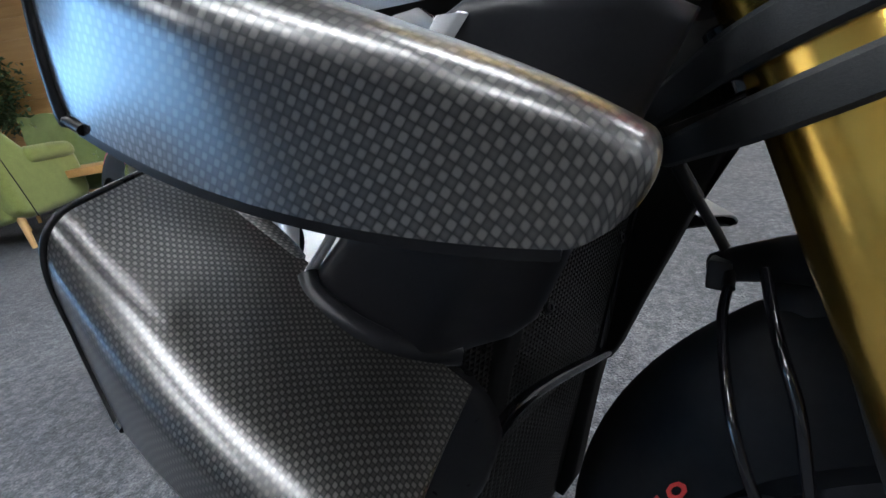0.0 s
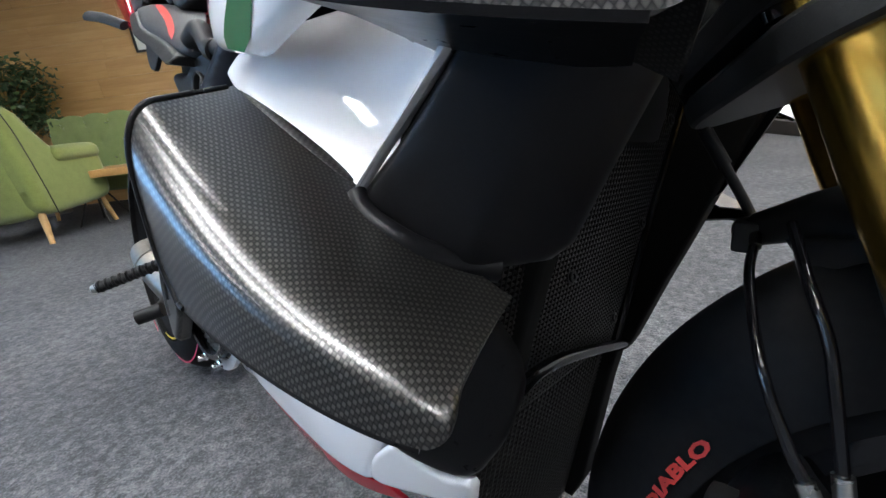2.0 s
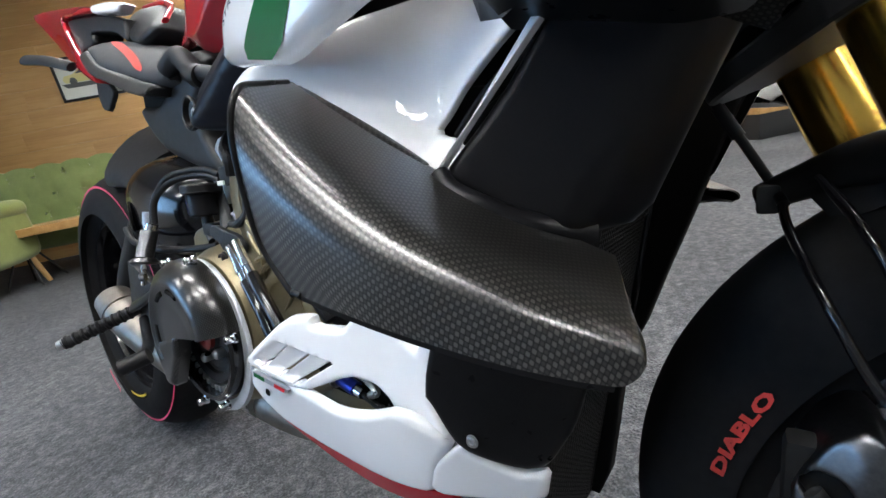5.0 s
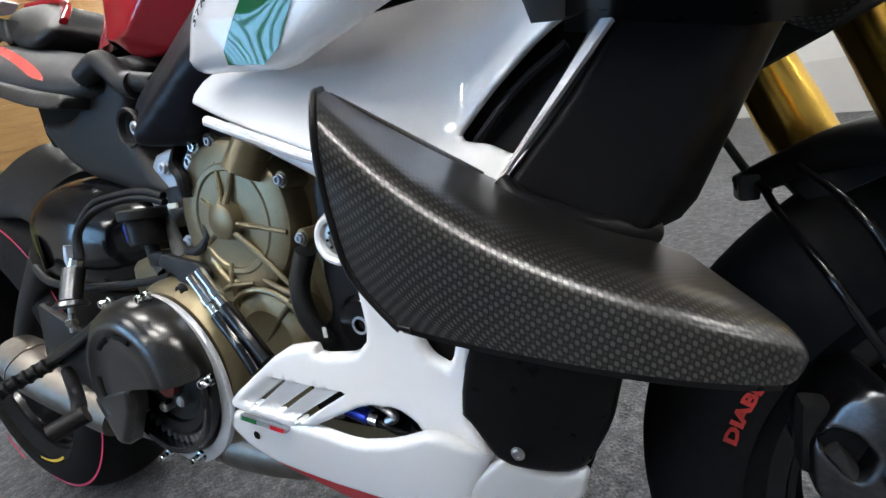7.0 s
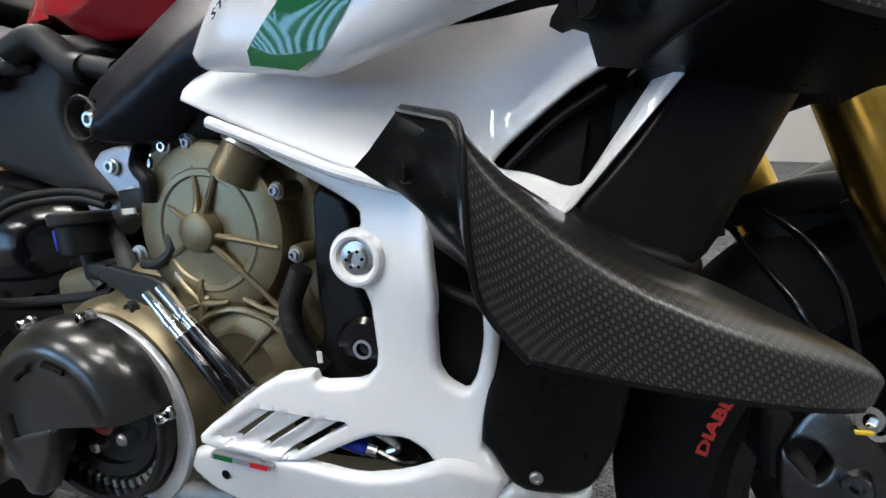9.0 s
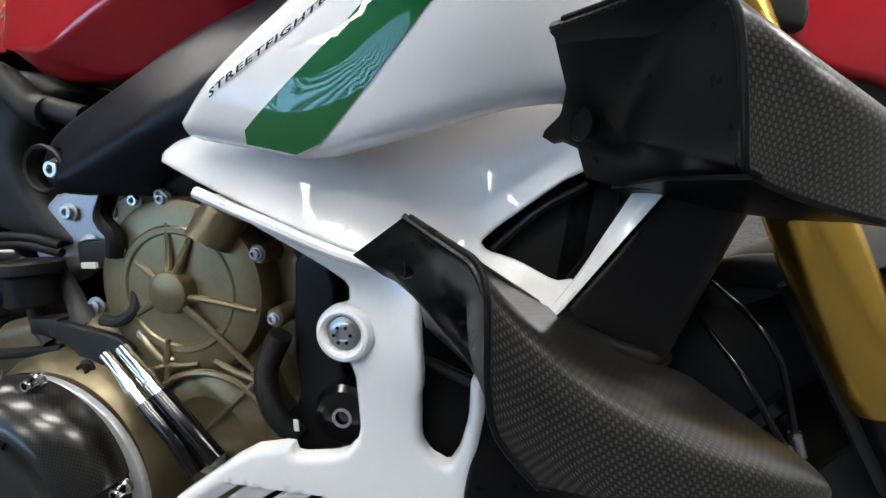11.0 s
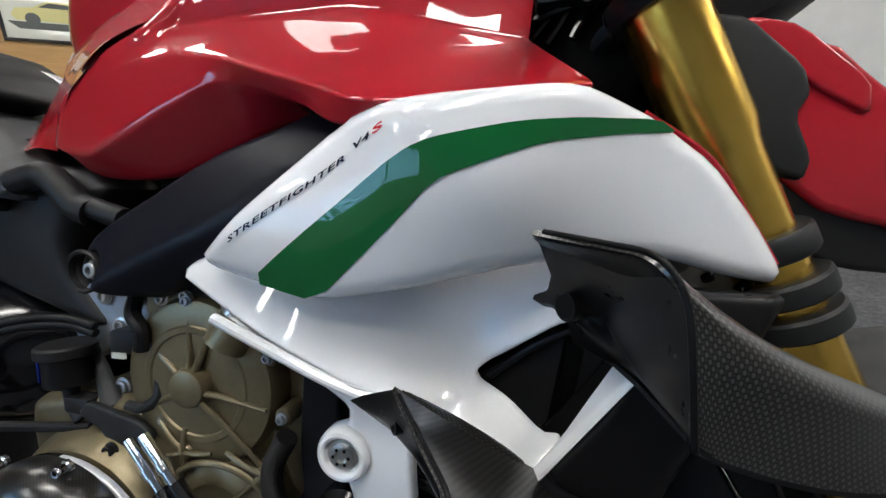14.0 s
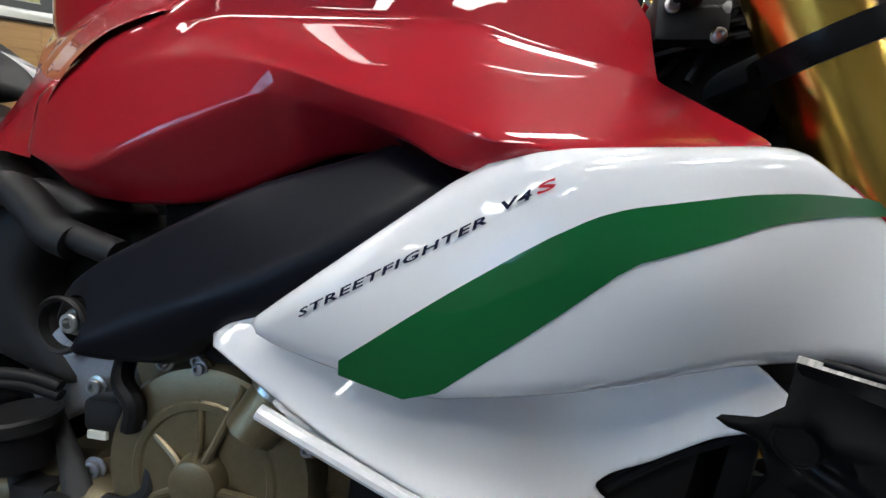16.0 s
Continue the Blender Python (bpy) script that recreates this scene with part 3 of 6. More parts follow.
OUT = (0, -1, 0)          # away from the bike, to its right side


def flat(y):
    return lambda x, z: y


def group(name, parent, label=""):
    ob = new(name)
    ob.empty_display_size = .02
    ob.parent = parent
    if label:
        ob["label"] = label
    return ob


def one(name, fn, material, parent, label="", angle=35):
    bm = bmesh.new()
    fn(bm)
    return part(name, bm, material, parent, label, angle)


# fairings
upper = panel("side_fairing", [(-0.572, 0.692), (-0.53, 0.721), (-0.456, 0.778), (-0.424, 0.784), (-0.375, 0.786), (-0.33, 0.791), (-0.315, 0.789), (-0.278, 0.774), (-0.245, 0.751), (-0.22, 0.717), (-0.204, 0.688), (-0.206, 0.679), (-0.23, 0.682), (-0.274, 0.695), (-0.35, 0.693), (-0.418, 0.677), (-0.473, 0.667), (-0.52, 0.677), (-0.56, 0.685)], UPPER_SIDE, WHITE, bike, "glossy white upper side fairing", roll=.010, smooth=1)
panel("green_stripe", [(-0.52, 0.679), (-0.474, 0.668), (-0.422, 0.713), (-0.394, 0.739), (-0.374, 0.746), (-0.338, 0.758), (-0.296, 0.764), (-0.268, 0.7655), (-0.279, 0.7725), (-0.322, 0.771), (-0.351, 0.768), (-0.379, 0.763), (-0.396, 0.76), (-0.408, 0.756), (-0.426, 0.746), (-0.47, 0.716)], UPPER_SIDE, GREEN, upper, "dark green decal stripe", thick=0, roll=0, off=.0006, smooth=1)
lettering("model_lettering", "STREETFIGHTER", .0045, (-.5310, .7035), (-.4482, .7518), UPPER_SIDE, NAVY, upper, "dark blue printed lettering", .0009, .32, .027)
lettering("model_lettering", "V4", .0050, (-.4418, .7572), (-.4302, .7630), UPPER_SIDE, NAVY, upper, "dark blue printed lettering", .0009, .3, .03)
lettering("model_lettering", "S", .0050, (-.4293, .7638), (-.4216, .7676), UPPER_SIDE, RED_INK, upper, "red printed letter", .0009, .15, .03)
one("red_edge", lambda b: tube(b, [(-.285, -.160, .7775), (-.246, -.146, .7525), (-.221, -.138, .718), (-.205, -.138, .690)], .0022, 8), RED, upper, "thin red rim")

lower = panel("lower_fairing", [(-.606, .676), (-.583, .695), (-.499, .695), (-.433, .701), (-.335, .702), (-.308, .688), (-.294, .672), (-.297, .661), (-.305, .6575), (-.316, .657), (-.331, .650), (-.349, .638), (-.372, .622), (-.383, .6125), (-.379, .6075), (-.358, .6030), (-.338, .5945), (-.329, .5965), (-.327, .5935), (-.340, .5795), (-.352, .570), (-.372, .572), (-.403, .592), (-.43, .603), (-.46, .612), (-.497, .629), (-.563, .656)], LOWER_SIDE, WHITE, bike, "glossy white hollowed lower side fairing with an air opening", roll=.004, smooth=1)


def strut_line(z, k):
    """The slanting strut beside the opening: 0 its outer edge, 1 its inner edge, 2 the back of its inner wall."""
    t = (z - .57) / .11
    o, i = Vector((-.351, -.2176, .57)).lerp(Vector((-.2535, -.1945, .68)), t), Vector((-.3539, -.2082, .57)).lerp(Vector((-.259, -.1953, .68)), t)
    u = max(0.0, (z - .592) / .06)
    return (o + Vector((.001, .004, 0)), o, i + Vector((-.001, -.0005 - .002 * u, 0)), i + Vector((-.0085 * u, .0015 + .013 * u, 0)))[k]


one("strut", lambda b: thicken(loft(b, [[strut_line(z, k) for z in (.578, .60, .62, .64, .66, .675)] for k in range(4)], 30, .2, 5), .0012), WHITE, lower, "slim white strut beside the opening", 50)
BASIN = [(-0.605, 0.425), (-0.562, 0.452), (-0.487, 0.442), (-0.535, 0.412)]
VENT_A, VENT_B, VENT_C = [(-0.588, 0.424), (-0.55, 0.448), (-0.544, 0.449), (-0.58, 0.424)], [(-0.565, 0.419), (-0.523, 0.444), (-0.517, 0.444), (-0.557, 0.419)], [(-0.544, 0.414), (-0.498, 0.44), (-0.49, 0.44), (-0.535, 0.414)]
INSET = [(x + (-.547 - x) * .12, z + (.4328 - z) * .12) for x, z in BASIN]
RIDGES = [(BASIN[0], BASIN[1])] + [(v[3], v[2]) for v in (VENT_A, VENT_B, VENT_C)]
SINKS = [(v[0], v[1]) for v in (VENT_A, VENT_B, VENT_C)] + [(BASIN[3], BASIN[2])]


def off_line(q, line):
    (ax, az), (bx, bz) = line
    return ((bx - ax) * (q[1] - az) - (bz - az) * (q[0] - ax)) / math.hypot(bx - ax, bz - az)


def louvred(x, z):
    """The leg's surface, with a shallow basin whose three blades slope down into the slots."""
    y, q = COLUMN_SIDE(x, z), (x, z)
    if not inside(q, BASIN):
        return y
    for ridge, sink in zip(RIDGES, SINKS):
        a, e = -off_line(q, ridge), off_line(q, sink)
        if a >= -.0005 and e >= -.0005:
            return y + min(1, rim_distance(q, BASIN) / .004) * (.0015 + .0065 * a / max(a + e, 1e-6))
    return y + .004


column = panel("fairing_leg", [(-0.561, 0.654), (-0.505, 0.63), (-0.461, 0.612), (-0.419, 0.599), (-0.418, 0.535), (-0.42, 0.52), (-0.422, 0.516), (-0.425, 0.481), (-0.419, 0.47), (-0.406, 0.463), (-0.398, 0.476), (-0.390, 0.505), (-0.386, 0.540), (-0.376, 0.540), (-0.380, 0.505), (-0.397, 0.428), (-0.391, 0.42), (-0.38, 0.4), (-0.432, 0.412), (-0.437, 0.42), (-0.45, 0.429), (-0.476, 0.431), (-0.536, 0.405), (-0.613, 0.418), (-0.612, 0.428), (-0.545, 0.474), (-0.514, 0.478), (-0.511, 0.469), (-0.478, 0.47), (-0.465, 0.483), (-0.466, 0.534), (-0.483, 0.542), (-0.49, 0.552), (-0.489, 0.562), (-0.483, 0.572), (-0.467, 0.578), (-0.467, 0.589), (-0.484, 0.601), (-0.533, 0.631)], louvred, WHITE, bike, "white fairing leg with three slots and a screw boss", roll=.005, thick=.006, smooth=1, step=.0042,
               holes=[VENT_A, VENT_B, VENT_C], hole_roll=.0006, hole_smooth=0, creases=[BASIN, INSET])
# louvre blades between the slots, the upper lip and the screw
one("lip", lambda b: tube(b, [(-.556, -.192, .651), (-.515, -.192, .633), (-.47, -.19, .613), (-.43, -.188, .600)], .004, 10), WHITE, column, "raised white lip")
one("screw_boss", lambda b: lathe(b, [(.0102, -.008), (.0112, -.003), (.0130, .0008), (.0150, .0018), (.0172, .0012), (.0190, -.0015), (.0196, -.008)], (-.469, -.183, .558), OUT, 48, close=True), WHITE, column)
one("screw", lambda b: bolt(b, (-.469, -.180, .558), OUT, .0082, .004, 28), STEEL, column, "bright steel flanged screw")
for k in range(6):
    a = k * math.pi / 3
    one("screw_hole", lambda b: lathe(b, [(.0012, 0), (.0012, .0004)], (-.469 + .0056 * math.cos(a), -.1841, .558 + .0056 * math.sin(a)), OUT, 10), VOID, column)
belly = panel("belly_fairing", [(-.632, .406), (-.534, .41), (-.483, .404), (-.447, .412), (-.418, .423), (-.379, .405), (-.396, .376), (-.405, .346), (-.45, .346), (-.52, .3455), (-.57, .349), (-.602, .353), (-.630, .364), (-.647, .384)],
              BELLY_SIDE, WHITE, bike, "white belly fairing", roll=.006, smooth=1)
panel("red_keel", [(-.600, .354), (-.57, .352), (-.52, .349), (-.45, .349), (-.395, .349), (-.385, .332), (-.43, .330), (-.47, .329), (-.52, .334), (-.56, .344)], lambda x, z: BELLY_SIDE(x, z) + .001, RED, belly, "red lower edge", roll=.001, smooth=0)
panel("front_belly", [(-0.4, 0.378), (-0.379, 0.398), (-0.373, 0.396), (-0.343, 0.375), (-0.325, 0.38), (-0.334, 0.345), (-0.412, 0.346)], BELLY_SIDE, WHITE, bike, "white front belly piece", roll=.005, smooth=1)
panel("flag_plate", [(-0.601, 0.415), (-0.551, 0.406), (-0.554, 0.402), (-0.603, 0.41)], lambda x, z: COLUMN_SIDE(x, z) - .001, ALU, belly, "small grey plate with tricolour bars", roll=0, smooth=0, thick=.004)
panel("flag_bar", [(-.599, .4142), (-.583, .4114), (-.584, .4072), (-.600, .4100)], lambda x, z: COLUMN_SIDE(x, z) - .0016, GREEN, belly, "", roll=0, smooth=0, thick=0)
panel("flag_bar", [(-.569, .4088), (-.554, .4062), (-.556, .4024), (-.570, .4048)], lambda x, z: COLUMN_SIDE(x, z) - .0016, RED_INK, belly, "", roll=0, smooth=0, thick=0)
one("belly_screw", lambda b: bolt(b, (-.606, BELLY_SIDE(-.606, .385) - .001, .385), OUT, .003, .001), VOID, belly)

shroud = panel("radiator_shroud", [(-.341, .582), (-.311, .612), (-.284, .649), (-.272, .682), (-.204, .676), (-.216, .65), (-.24, .60), (-.262, .552), (-.290, .549), (-.327, .572)], DUCT_SIDE, SATIN, bike, "satin black plastic radiator shroud", roll=.006, smooth=1)
one("shroud_lip", lambda b: tube(b, [(-.3390, -.2115, .5830), (-.331, -.2135, .5745), (-.316, -.2105, .5660), (-.302, -.2040, .5585), (-.290, -.192, .5530), (-.280, -.178, .550)], (.0050, .0072), 20), SATIN, shroud, "rounded satin lower lip")
SHROUD = [(-.341, .582), (-.311, .612), (-.284, .649), (-.272, .682), (-.204, .676), (-.216, .65), (-.24, .60), (-.262, .552), (-.290, .549), (-.327, .572)]
# added flat sheet, its near-black colour stands in for shade inside the shroud
panel("shroud_shade_sheet", [(-.336, .578), (-.311, .610), (-.286, .648), (-.275, .678), (-.212, .674), (-.222, .65), (-.245, .60), (-.265, .555), (-.290, .552), (-.326, .572)], flat(-.150), VOID, shroud, "near-black sheet for the shade inside the shroud", roll=0, thick=.003, smooth=0, step=.02)
panel("far_shroud", SHROUD, lambda x, z: -DUCT_SIDE(x, z) - .006, SATIN, bike, "satin black plastic radiator shroud", roll=0, thick=.006, smooth=1, step=.012)
panel("far_side_fairing", [(-0.572, 0.692), (-0.53, 0.721), (-0.456, 0.778), (-0.424, 0.784), (-0.375, 0.786), (-0.33, 0.791), (-0.315, 0.789), (-0.278, 0.774), (-0.245, 0.751), (-0.22, 0.717), (-0.204, 0.688), (-0.206, 0.679), (-0.23, 0.682), (-0.274, 0.695), (-0.35, 0.693), (-0.418, 0.677), (-0.473, 0.667), (-0.52, 0.677), (-0.56, 0.685)], lambda x, z: -UPPER_SIDE(x, z) - .004, WHITE, bike, "glossy white upper side fairing", roll=0, thick=.004, smooth=1, step=.014)
lowblk = panel("lower_shroud", [(-.378, .53), (-.318, .505), (-.303, .478), (-.299, .455), (-.309, .413), (-.326, .382), (-.34, .379), (-.378, .396), (-.391, .427), (-.398, .436)], LOWBLK_SIDE, MOULD, bike, "satin black lower radiator shroud", roll=.006, smooth=1)
one("shroud_bolt", lambda b: bolt(b, (-.363, LOWBLK_SIDE(-.363, .409) - .001, .409), OUT, .0034, .0025), STEEL, lowblk, "steel hex socket screw")
tank = group("fuel_tank", bike, "glossy red sculpted fuel tank")
CROWN = [(-.76, -.02, 1.06), (-.70, -.045, 1.05), (-.62, -.055, 1.06), (-.52, -.062, 1.04), (-.41, -.058, .985), (-.35, -.06, .90)]
SCOOP = [(-.71, -.06, .945), (-.665, -.085, .925), (-.60, -.103, .945), (-.50, -.104, .940), (-.40, -.090, .90), (-.352, -.085, .862)]
SHELF = [(-.765, -.085, .882), (-.728, -.113, .867), (-.692, -.117, .873), (-.668, -.110, .882), (-.646, -.103, .886), (-.546, -.098, .884), (-.480, -.103, .877), (-.433, -.106, .863), (-.353, -.098, .846)]
RIDGE = [(-.825, -.080, .836), (-.790, -.110, .828), (-.745, -.1185, .838), (-.70, -.1235, .846), (-.66, -.1265, .851), (-.619, -.131, .849), (-.572, -.146, .835), (-.531, -.163, .819), (-.478, -.186, .800), (-.440, -.202, .786), (-.39, -.186, .788), (-.35, -.168, .794), (-.312, -.148, .800)]
FLARE = [(-.83, -.085, .788), (-.800, -.112, .784), (-.765, -.122, .776), (-.733, -.129, .774), (-.690, -.134, .789), (-.645, -.137, .806), (-.605, -.137, .819), (-.585, -.137, .8215), (-.544, -.146, .811), (-.498, -.167, .793), (-.461, -.188, .775), (-.40, -.176, .772), (-.35, -.158, .780), (-.314, -.140, .788)]
HOLLOW = [(-.815, -.08, .782), (-.783, -.108, .778), (-.765, -.108, .760), (-.740, -.107, .752), (-.69, -.106, .750), (-.64, -.106, .758), (-.585, -.106, .780), (-.548, -.108, .792), (-.498, -.120, .790), (-.461, -.14, .776), (-.40, -.13, .772), (-.35, -.12, .778), (-.314, -.11, .783)]
UNDER = [(-.81, -.05, .787), (-.78, -.07, .785), (-.765, -.07, .768), (-.74, -.07, .760), (-.69, -.07, .758), (-.64, -.07, .765), (-.585, -.07, .79), (-.548, -.07, .80), (-.498, -.075, .80), (-.461, -.09, .785), (-.40, -.08, .778), (-.314, -.07, .79)]
one("upper_shell", lambda b: loft(b, [CROWN, SCOOP, SHELF, RIDGE, FLARE, HOLLOW, UNDER], 90, .13), RED, tank, "red tank shell with a knee hollow under a sharp shoulder", 70)
EDGE = [(-.797, -.112, .780), (-.786, -.1135, .808), (-.767, -.1175, .832), (-.747, -.1185, .853), (-.722, -.1165, .8715), (-.692, -.1150, .8825), (-.672, -.108, .891), (-.655, -.101, .905), (-.63, -.09, .927), (-.62, -.06, 1.0)]
BULGE = [(-.860, -.098, .790), (-.855, -.084, .818), (-.845, -.075, .850), (-.828, -.068, .885), (-.80, -.062, .918), (-.772, -.055, .948), (-.74, -.045, .98), (-.70, -.02, 1.03)]
HIND = [(-.985, -.055, .752), (-.925, -.050, .800), (-.900, -.035, .855), (-.902, -.020, .900), (-.888, -.005, .94), (-.855, .0, .98), (-.825, .01, 1.02), (-.79, .03, 1.06)]
one("rear_shell", lambda b: loft(b, [EDGE, BULGE, HIND], 50, .5), RED, tank, "", 70)
one("far_shell", lambda b: bulb(b, (-.64, .0, .93), (.25, .078, .125)), RED, tank)
HOLE = [(-.706 + .0165 * math.cos(k * math.pi / 10), .6735 + .0165 * math.sin(k * math.pi / 10)) for k in range(20)]
spar = panel("frame_cover", [(-0.73, 0.674), (-0.729, 0.693), (-0.698, 0.717), (-0.607, 0.766), (-0.529, 0.789), (-0.494, 0.804), (-0.455, 0.769), (-0.535, 0.69), (-0.583, 0.688), (-0.635, 0.651), (-0.687, 0.653), (-0.717, 0.662)], SPAR_SIDE, COVER, bike, "satin black frame cover with a bolt recess", roll=.007, thick=.05, smooth=1, holes=[HOLE], hole_roll=.002)
one("pivot_ring", lambda b: lathe(b, [(.0150, -.004), (.0175, -.002), (.0185, .0015), (.0170, .003), (.0150, .002)], (-.706, -.163, .6735), OUT, 36, close=True), BLACK, spar)
one("pivot_recess", lambda b: lathe(b, [(.0, .0), (.015, .0), (.015, .001)], (-.706, -.152, .6735), OUT, 30), VOID, spar)
one("pivot_bolt", lambda b: bolt(b, (-.706, -.1535, .6735), OUT, .0065, .007), STEEL, spar, "steel hex socket bolt")

# near-black fill as painted shade in the engine bay and inner frame, so that no gap shows the far side
bay = group("inner_frame", bike, "near-black filler blocks for the shaded inner frame and air box")
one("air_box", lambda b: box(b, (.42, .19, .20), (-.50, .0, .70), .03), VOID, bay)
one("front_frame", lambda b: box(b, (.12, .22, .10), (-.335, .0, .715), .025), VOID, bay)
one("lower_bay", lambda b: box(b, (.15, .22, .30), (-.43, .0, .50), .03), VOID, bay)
panel("duct_floor", [(-.40, .60), (-.29, .66), (-.30, .58), (-.37, .56)], flat(-.135), BLACK, bay, "", roll=.004, thick=.003)
one("duct_rib", lambda b: tube(b, [(-.375, -.142, .607), (-.345, -.146, .632), (-.315, -.148, .648)], .003, 8), SATIN, bay)
# flat near-black sheet stands in for the shade behind the duct gap
panel("duct_gap_shade", [(-.43, .535), (-.375, .515), (-.39, .455), (-.43, .46)], flat(-.150), VOID, bay, "", roll=0)
one("gap_bar", lambda b: tube(b, [(-.425, -.160, .535), (-.38, -.165, .518)], .004, 8), SATIN, bay)


# ---- winglets, on both sides ----
def winglet(side, name, inner, ridge, bottom, hold, soft, bulge, nose_len, dish, cut, rear_face, under, label):
    wing = group(name, bike, label)
    def g(q):
        return Vector((q[0], q[1] * side, q[2]))
    A, R, B = ([g(q) for q in line] for line in (inner, ridge, bottom))

    def section(u):
        """Flat top, a roll through the ridge without a kink, and the hanging face."""
        a, r, b = bez(A, u), bez(R, u), bez(B, u)
        c = r.lerp((r * 4 - a * (1 - hold) - b * soft) / (3 + hold - soft), bulge)
        p0, p1 = a.lerp(c, hold), c.lerp(b, soft)
        return ([a.lerp(p0, k / 8) for k in range(8)] + [p0 * (1 - t) ** 2 + c * 2 * t * (1 - t) + p1 * t * t for t in (k / 14 for k in range(15))]
                + [p1.lerp(b, k / 5) for k in range(1, 6)])
    N = 56
    rows = []
    for i in range(N + 1):
        u = i / N
        # the lower rear corner is cut round
        rows.append([section(u + (1 - u) ** 3 * cut * (j / 27) ** 10)[j] for j in range(28)])
    # the front end rounds off: the hanging face closes to a blunt nose
    last, prev = rows[-1], rows[-5]
    nose = (last[15] + last[-1]) / 2
    ahead = sum(((q - w).normalized() for q, w in zip(last[12:], prev[12:])), Vector()).normalized()
    for k in range(1, 11):
        t = k / 10 * math.pi / 2
        row = []
        for j, (q, w) in enumerate(zip(last, prev)):
            f = min(1.0, j / 12) ** 2
            row.append(q + (q - w).normalized().lerp(ahead, 1 - math.cos(t)) * nose_len * math.sin(t) * f + (nose - q) * f * .995 * (1 - math.cos(t)))
        rows.append(row)
    part("wing_skin", thicken(sheet(bmesh.new(), rows), .0026), CARBON, wing, "woven carbon skin", 60)
    part("rear_rim", tube(bmesh.new(), rows[0][1::2] + [rows[k][-1] for k in (2, 4, 6)], .0013, 8, 3), MOULD, wing, "black rounded rear rim", 80)
    # black lining inside the skin, behind the rear rim
    lining = []
    for i in range(0, 22, 3):
        row = []
        for j in range(28):
            du, dv = rows[i + 1][j] - rows[i][j], rows[i][min(j + 1, 27)] - rows[i][max(j - 1, 0)]
            row.append(rows[i][j] + du * (.4 if i == 0 else 0) + (rows[8][8] * .5 + rows[8][-1] * .5 - rows[i][j]).project(du.cross(dv)).normalized() * .0034)
        lining.append(row)
    part("wing_lining", sheet(bmesh.new(), lining), MOULD, wing, "black inner lining", 60)
    # black moulded rear face, dished, with a mounting eye
    before, after = [[g(q) for q in e] for e in rear_face]
    f = before + [Vector(q) for q in rows[0][1:]] + [Vector(rows[i][-1]) for i in range(1, 9)] + after
    c = sum(before + after, rows[0][14] + rows[4][-1]) / (len(before) + len(after) + 2)
    bm = bmesh.new()
    rings = []
    for k in range(10):
        t = k / 10
        rings.append([bm.verts.new(q.lerp(c, t) + g(dish) * t ** 2.2) for q in f])
    for p, q in zip(rings, rings[1:]):
        for i in range(len(f)):
            bm.faces.new((p[i], p[(i + 1) % len(f)], q[(i + 1) % len(f)], q[i]))
    bm.faces.new(rings[-1])
    inside = [v for ring in rings[1:-2] for v in ring]
    for _ in range(10):
        bmesh.ops.smooth_vert(bm, verts=inside, factor=.5, use_axis_x=True, use_axis_y=True, use_axis_z=True)
    part("rear_face", bm, MOULD, wing, "dished black rear face", 80)
    q, r = (g((-.3285, -.2105, .6757)), .0080) if name == "upper_winglet" else (g((-.4165, -.222, .609)), .0062)
    one("mounting_eye", lambda b: lathe(b, [(r * .8, -.004), (r, -.004), (r, .0), (r * .95, .0006), (r * .8, .0006)], q, g((-.8, -.6, 0)), 28, close=True), MOULD, wing, "black mounting eye")
    one("eye_hole", lambda b: lathe(b, [(r * .82, -.002), (r * .82, .0), (0, .0)], q, g((-.8, -.6, 0)), 24), VOID, wing)
    if name == "lower_winglet":
        band = [(bez(A, .03 + .44 * k / 24), math.sin(math.pi * k / 24) ** .45) for k in range(25)]
        part("inner_flange", thicken(sheet(bmesh.new(), [[q + g((-.0012, -.0035, .0006)), q + g((.0, .0, .0010)), q + g((.001 * w, .004 * w, .0006)), q + g((.002 * w, .0075 * w, -.0008))] for q, w in band]), .0014), CARBON, wing, "raised woven inner flange", 50)
    # black moulded under side
    u = [[bez([g(q) for q in bottom], s), bez([g(q) for q in bottom], s).lerp(bez([g(q) for q in under], s), .5) + Vector((0, 0, .002)), bez([g(q) for q in under], s)] for s in (max(.14, cut + .02) + (1 - max(.14, cut + .02)) * k / 20 for k in range(21))]
    part("under_side", thicken(sheet(bmesh.new(), u), .002), MOULD, wing, "black under side", 40)
    return wing


LW = ([(-.410, -.236, .637), (-.37, -.215, .60), (-.32, -.195, .567), (-.266, -.186, .541)],
      [(-.369, -.291, .614), (-.337, -.280, .565), (-.281, -.270, .550), (-.244, -.251, .532)],
      [(-.383, -.290, .554), (-.350, -.291, .543), (-.279, -.280, .526), (-.247, -.258, .519)])
LW_FACE = ([(-.4473, -.2111, .6137), (-.436, -.216, .6205), (-.410, -.236, .6355)], [(-.366, -.262, .556), (-.378, -.215, .549), (-.4145, -.184, .565), (-.410, -.2045, .592), (-.431, -.2085, .6015)])
LW_UNDER = [(-.352, -.22, .553), (-.335, -.205, .545), (-.305, -.195, .530), (-.280, -.195, .525)]
UW = ([(-.344, -.231, .715), (-.31, -.200, .685), (-.26, -.175, .650), (-.215, -.165, .625)],
      [(-.299, -.278, .704), (-.259, -.283, .665), (-.222, -.249, .663), (-.193, -.229, .642)],
      [(-.296, -.287, .653), (-.285, -.278, .641), (-.235, -.274, .628), (-.199, -.244, .625)])
